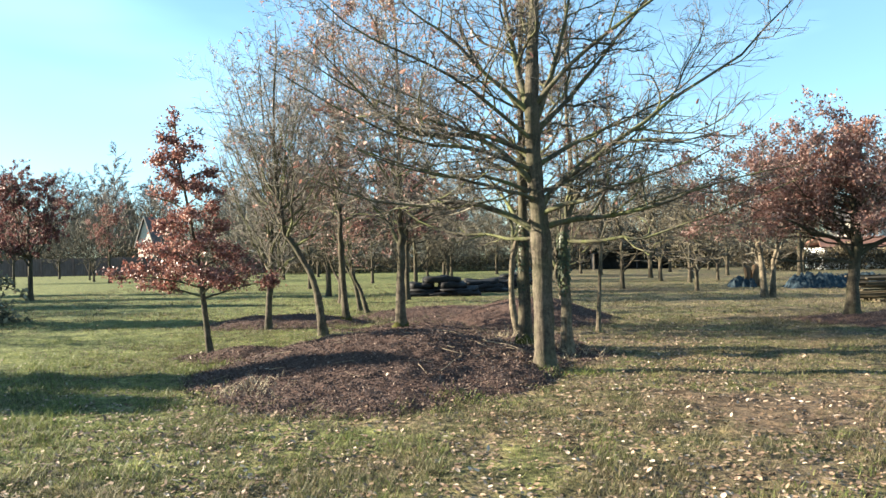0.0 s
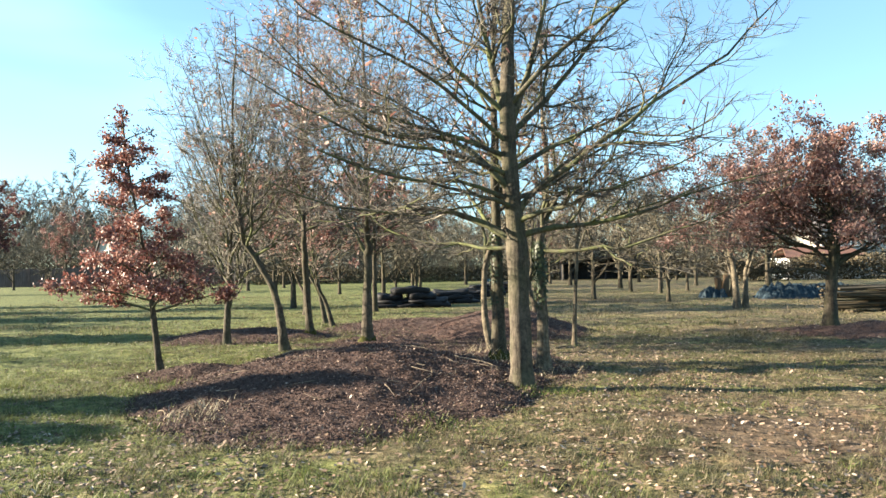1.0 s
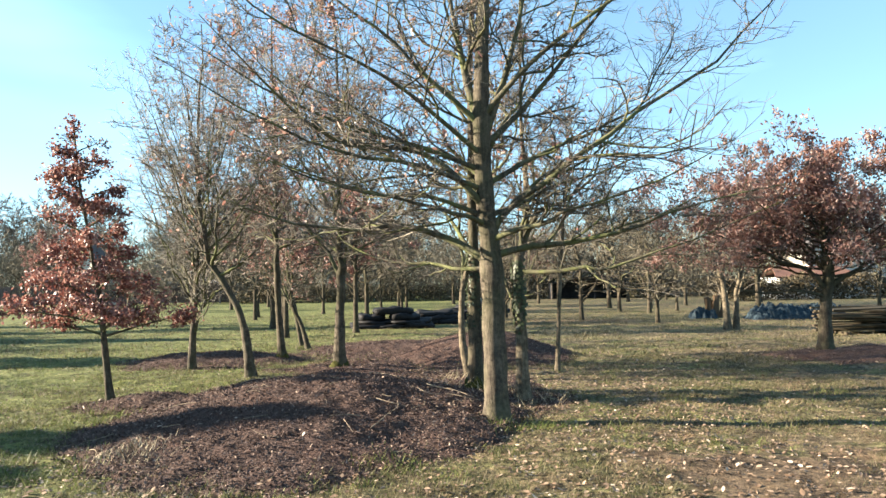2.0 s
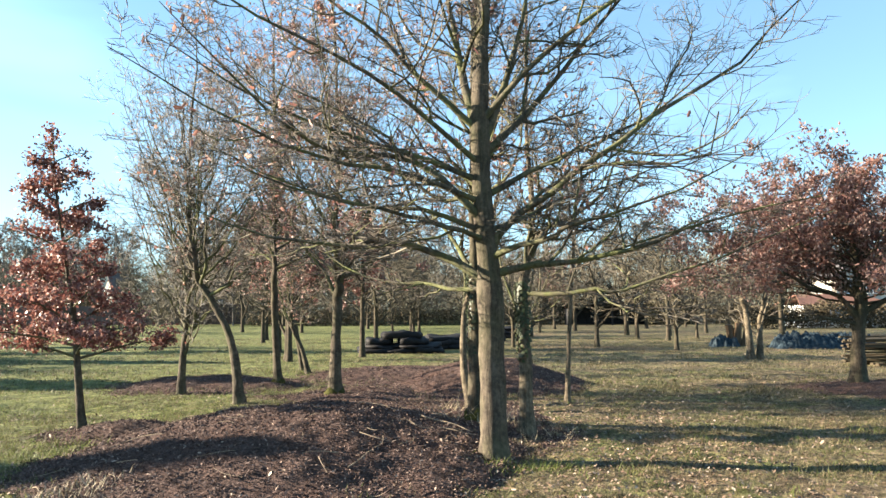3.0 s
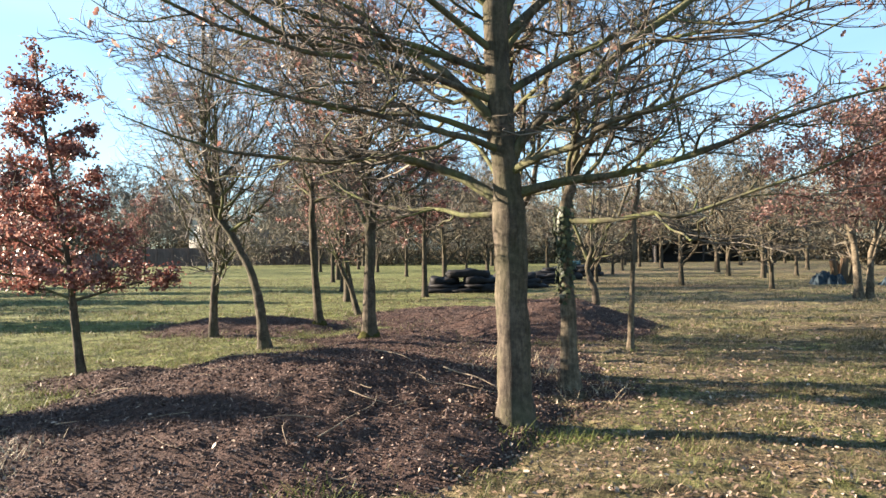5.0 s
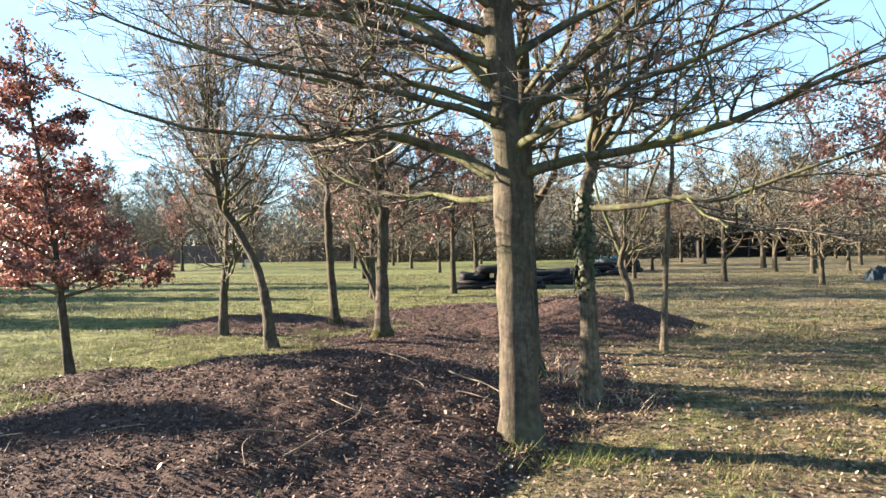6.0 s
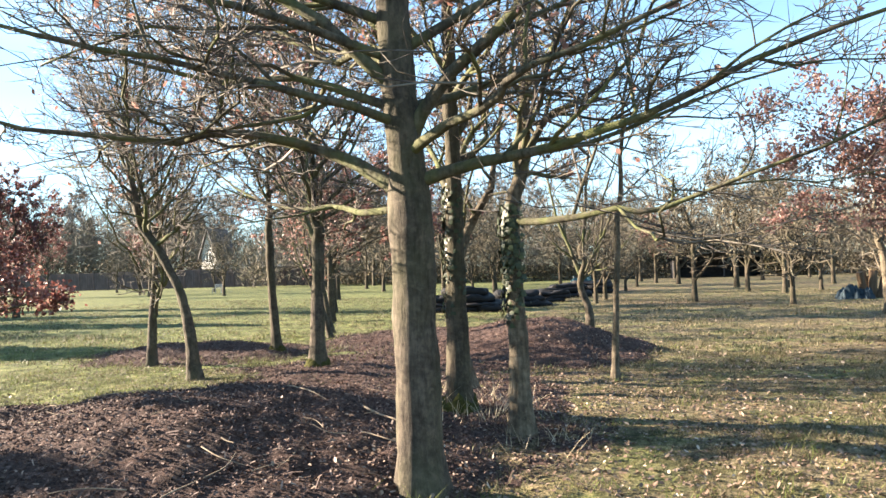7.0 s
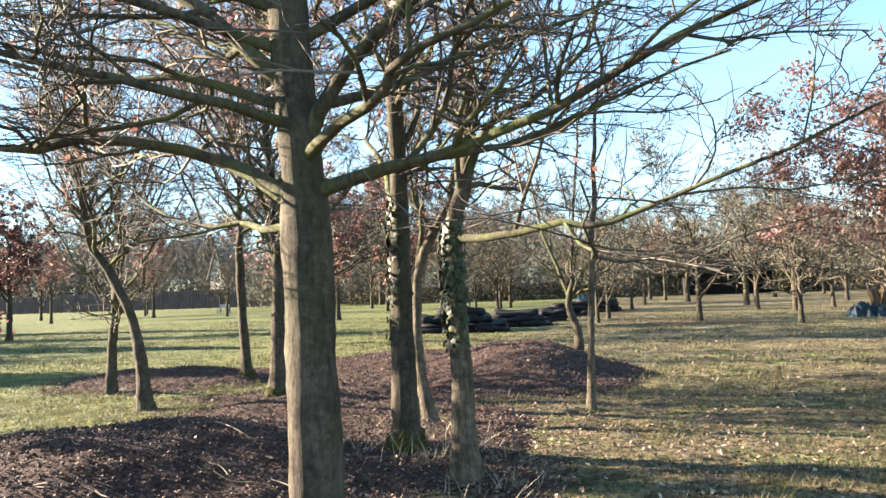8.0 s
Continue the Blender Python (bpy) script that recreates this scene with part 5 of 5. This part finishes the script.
def leaning_logs(x, y):
    root = tagged(new("log_stand"), "cluster of split logs stood on end", "logs")
    for i, (dx, dy, r, h, tx, ty) in enumerate([(0, 0, 0.13, 0.95, 3, -5), (0.26, 0.05, 0.15, 1.0, -2, 4), (0.5, -0.05, 0.12, 0.85, 2, 9), (0.2, 0.3, 0.14, 0.9, -6, 0), (0.45, 0.28, 0.13, 0.8, -4, 6)]):
        g = Geo()
        p = np.array([(0, 0, -0.05), (0, 0, h * 0.5), (0, 0, h), (0, 0, h + 0.001)])
        tubes(g, p[None], np.array([[r * 1.05, r, r * 0.95, 0.001]]), 9)
        ob = piece("log", g, LOG, root, smooth=False)
        ob.matrix_basis = pose(dx, dy, 0, 1.8 * tx, 2.0 * ty, 25 * i)
    root.location = (x, y, float(lay(x, y)))


leaning_logs(11.4, 36.0)


def bench(x, y):
    root = tagged(new("bench"), "small pale slatted bench on the far grass", "bench")
    for k in range(3):
        block("slat", (-0.5, -0.2 + 0.15 * k, 0.4), (0.5, -0.09 + 0.15 * k, 0.43), PLASTER, root)
    for k in range(3):
        block("slat", (-0.5, 0.26, 0.5 + 0.11 * k), (0.5, 0.285, 0.57 + 0.11 * k), PLASTER, root)
    for px in (-0.46, 0.4):
        for py in (-0.2, 0.24):
            block("leg", (px, py, -0.02), (px + 0.06, py + 0.06, 0.4 if py < 0 else 0.8), PLASTER, root)
    root.location = (x, y, float(lay(x, y)))


bench(-32.0, 63.2)


# ---- ground cover ----
def scatter(rng, n, xs, ys, near=True):
    """Spots on the ground, thinning with distance from the path."""
    y0, y1 = ys
    u = rng.random(n)
    y = y0 * (y1 / y0) ** u if near else rng.uniform(y0, y1, n)
    return rng.uniform(*xs, n), y


def blades(geo, rng, x, y, high, wide):
    n = len(x)
    z = rough_lay(x, y) + np.maximum(heap(x, y), 0) - 0.008
    a = rng.uniform(0, 6.28, n)
    h = high * rng.uniform(0.5, 1.4, n)
    lean = rng.uniform(0.3, 1.3, n) * h
    bx, by = -np.sin(a) * wide / 2, np.cos(a) * wide / 2
    v = np.stack([np.stack([x + bx, y + by, z], 1), np.stack([x - bx, y - by, z], 1),
                  np.stack([x + np.cos(a) * lean, y + np.sin(a) * lean, z + h * rng.uniform(0.5, 1.0, n)], 1)], 1)
    geo.add(v, np.arange(n * 3).reshape(-1, 3))


def grass(name, label, count, seed, mat, high, wide, xs, ys, low, keep_bare=True):
    rng = np.random.default_rng(seed)
    x, y = scatter(rng, count, xs, ys, ys[0] > 0)
    want = patchy(x, y, 0.8, seed) * 0.5 + patchy(x, y, 0.24, 94) * 0.5
    if mat is GRASS_LUSH:
        want = want + 0.16 * np.clip(-(x + 1.5) / 3.0, -0.6, 1.0)
    worn = np.exp(-((x - 4.5) ** 2 + (y - 9.4) ** 2) / 2.6)
    ok = (want > (low + 0.45 * worn) * rng.uniform(0.6, 1.2, count)) & (heap(x, y) < 0.015 + 0.1 * rng.random(count) ** 4)
    ok &= np.minimum(np.minimum(x - xs[0], xs[1] - x), y - ys[0]) / 1.6 > rng.random(count)
    g = Geo()
    blades(g, rng, x[ok], y[ok], high * np.clip(0.35 + 2.6 * (want[ok] - 0.3), 0.35, 1.9), wide)
    return tagged(new(name, g.mesh(name, mat)), label, "grass", kind="stuff")


grass("grass", "short rough winter grass with straw-coloured blades", 430000, 91, GRASS, 0.05, 0.008, (-8, 9), (4.2, 20), 0.36)
grass("grass", "greener tufts among the rough grass", 170000, 92, GRASS_LUSH, 0.06, 0.009, (-12, 11), (4.2, 24), 0.62)


grass("grass", "tussocky pale grass of the open field", 150000, 90, GRASS, 0.075, 0.022, (-26, 22), (17, 46), 0.45)


grass("grass", "taller fresh tufts among the short grass", 80000, 87, GRASS_LUSH, 0.07, 0.01, (-9, 9), (4.2, 13), 0.66)


grass("grass", "rough grass at the start of the walk", 90000, 89, GRASS, 0.05, 0.009, (-11, 12), (-4.0, 5.8), 0.36)


def tuft(x, y, high, count, seed, mat, label, spread=0.14):
    rng = np.random.default_rng(seed)
    g = Geo()
    px, py = x + rng.normal(size=count) * spread, y + rng.normal(size=count) * spread
    blades(g, rng, px, py, high, 0.008)
    g.v[0] = g.v[0] - np.array([x, y, top_at(x, y)])
    ob = new("grass_tuft", g.mesh("grass_tuft", mat))
    ob.location = (x, y, top_at(x, y))
    return tagged(ob, label, "grass", kind="stuff")


for i, (x, y) in enumerate([(1.95, 11.55), (2.15, 11.7), (1.7, 11.4), (2.3, 11.4)]):
    tuft(x, y, 0.11, 90, 200 + i, GRASS_LUSH, "fresh green grass tuft at the foot of the oak")
for i, (x, y) in enumerate([(-2.4, 9.9), (-2.0, 9.75), (-2.15, 10.1), (0.5, 9.75), (0.75, 9.6), (1.2, 9.3)]):
    tuft(x, y, 0.09, 120, 210 + i, GRASS_LUSH if i > 2 else STRAW, "pale tuft of grass at the edge of the mulch")
for i, (x, y) in enumerate([(1.55, 14.2), (1.75, 14.0), (1.1, 14.2), (1.5, 15.0), (1.9, 14.5), (0.9, 15.3), (2.3, 13.5)]):
    tuft(x, y, 0.25, 40, 220 + i, STRAW, "dry pale stalks between the ivy-clad trunks", 0.2)


def litter(name, label, count, seed, xs, ys, size, low, mat, on_mulch=0.3, curl=1.6, flat=0.75):
    """Fallen leaves in drifts that thin out towards the edges of their stretch."""
    rng = np.random.default_rng(seed)
    x, y = scatter(rng, count, xs, ys, ys[0] > 0)
    want = patchy(x, y, 1.3, seed) * 0.5 + (1 - patchy(x, y, 0.24, 94)) * 0.5
    inside = np.minimum(np.minimum(x - xs[0], xs[1] - x) / (xs[1] - xs[0]), (ys[1] - y) / (ys[1] - ys[0])) * 4
    h = heap(x, y)
    ok = (want > low * rng.uniform(0.5, 1.35, count)) & ((h < 0.02) | (rng.random(count) < np.maximum(on_mulch, 0.5 - 6 * h))) & (inside > rng.random(count))
    x, y, h = x[ok], y[ok], h[ok]
    g = Geo()
    leaves(g, rng, np.stack([x, y, rough_lay(x, y) + np.maximum(h, 0) + rng.uniform(0.004, 0.022, len(x))], 1), size, flat, curl, 2)
    return tagged(new(name, g.mesh(name, mat)), label, "leaves", kind="stuff")


litter("leaf_litter", "pale dry oak leaves scattered over the grass", 56000, 95, (-9, 12), (4.2, 22), 0.04, 0.5, LITTER, 0.1)
litter("leaf_litter", "drift of curled tan oak leaves on the grass", 15000, 96, (-6, 7), (4.0, 11.0), 0.056, 0.46, TAN_LEAF, 0.0, 0.8, 0.86)
litter("leaf_litter", "fallen leaves at the start of the walk", 9000, 88, (-9, 10), (-3.5, 5.6), 0.04, 0.45, LITTER, 0.0)
litter("leaf_litter", "fallen leaves scattered over the open ground", 9000, 99, (-3, 20), (13, 40), 0.06, 0.5, LITTER, 0.1)
litter("leaf_litter", "brown leaves lying between the ivy-clad trunks", 10000, 94, (0.0, 5.6), (10.2, 19.5), 0.038, 0.36, LITTER, 0.75)


def chips(name, label, count, seed, xs, ys):
    """Splinters and shreds lying at all angles on the mulch."""
    rng = np.random.default_rng(seed)
    x, y = scatter(rng, count, xs, ys)
    h = heap(x, y)
    ok = h > -0.045 + 0.05 * rng.random(count)
    x, y, h = x[ok], y[ok], h[ok]
    n = len(x)
    z = lumpy(x, y) + 0.012
    z = np.maximum(z, lay(x, y) + 0.01)
    d = unit(rng.normal(size=(n, 3)) * np.array([1, 1, 0.45]))
    side = unit(np.cross(d, rng.normal(size=(n, 3)) * 0.5 + np.array([0, 0, 1])))
    up = np.cross(side, d)
    long = (rng.uniform(0.008, 0.026, n) * (1 + 1.8 * (rng.random(n) < 0.04)))[:, None]
    wide = rng.uniform(0.0025, 0.0065, n)[:, None]
    c = np.stack([x, y, z], 1)
    v = np.stack([c - d * long - side * wide, c - d * long + side * wide, c + side * wide * 1.2 + up * wide, c - side * wide * 1.2 + up * wide, c + d * long + side * wide * 0.6, c + d * long - side * wide * 0.6], 1)
    f = np.array([(0, 1, 2, 3), (3, 2, 4, 5)])
    g = Geo()
    g.add(v, (f[None] + (np.arange(n) * 6)[:, None, None]).reshape(-1, 4))
    return tagged(new(name, g.mesh(name, CHIPS, False)), label, "wood chips", kind="stuff")


chips("wood_chips", "shredded reddish bark and wood chips on the mounds", 55000, 97, (-8, 4), (8.2, 26))


def fragments(label, count, seed, xs, ys, size):
    """Torn bark and half-rotted leaves that make up the skin of the mulch."""
    rng = np.random.default_rng(seed)
    x, y = scatter(rng, count, xs, ys)
    ok = heap(x, y) > -0.05 + 0.06 * rng.random(count)
    x, y = x[ok], y[ok]
    g = Geo()
    leaves(g, rng, np.stack([x, y, np.maximum(lumpy(x, y), rough_lay(x, y)) + rng.uniform(-0.004, 0.014, len(x))], 1), size, 0.55, 1.6, 2)
    return tagged(new("bark_mulch", g.mesh("bark_mulch", CHIPS, False)), label, "mulch", kind="stuff")


fragments("torn bark and rotted leaves covering the mounds", 95000, 93, (-7.5, 4), (8.2, 24), 0.031)
chips("wood_chips", "shredded bark under the brown-leaved oak", 9000, 98, (6.5, 15), (16.8, 22))


def stick(pts, r, seed):
    g = Geo()
    p = spline(pts, 9)
    p[:, 2] += [top_at(a, b) + 0.02 for a, b in p[:, :2]]
    c = p.mean(0)
    tubes(g, (p - c)[None], (r * np.linspace(1, 0.5, 9))[None], 6)
    ob = new("stick", g.mesh("stick", STICK))
    ob.location = c
    return tagged(ob, "pale dead stick lying on the mulch", "stick", "sticks on the mulch")


for i, (pts, r) in enumerate([([(0.55, 13.6, 0), (0.95, 13.3, 0.03), (1.3, 13.0, 0.01)], 0.011), ([(0.2, 10.6, 0), (0.3, 10.9, 0.02), (0.33, 11.2, 0)], 0.007), ([(-0.4, 13.9, 0), (0.0, 13.6, 0.02), (0.2, 13.5, 0)], 0.007),
                              ([(0.1, 11.6, 0), (0.3, 11.5, 0.02), (0.5, 11.5, 0.01)], 0.005), ([(0.62, 14.4, 0), (0.8, 14.1, 0.03), (0.85, 13.9, 0)], 0.012), ([(-2.2, 13.1, 0), (-1.9, 13.3, 0.01), (-1.5, 13.3, 0)], 0.006),
                              ([(-2.9, 11.6, 0), (-2.6, 11.7, 0.02), (-2.2, 11.6, 0)], 0.006), ([(0.9, 12.6, 0), (1.2, 12.5, 0.02), (1.4, 12.7, 0)], 0.006)]):
    stick(pts, r, i)
strew = random.Random(77)
for i in range(46):
    sx, sy, sa, sl = strew.uniform(-3.4, 1.3), strew.uniform(9.6, 15.2), strew.uniform(0, 6.28), strew.uniform(0.12, 0.42)
    if heap(sx, sy) > 0.03:
        dx, dy = sl * math.cos(sa) / 2, sl * math.sin(sa) / 2
        bend = strew.uniform(-0.3, 0.3)
        stick([(sx - dx, sy - dy, 0), (sx - bend * dy, sy + bend * dx, strew.uniform(0.0, 0.03)), (sx + dx, sy + dy, strew.uniform(0.0, 0.05))], strew.uniform(0.0025, 0.006), i)
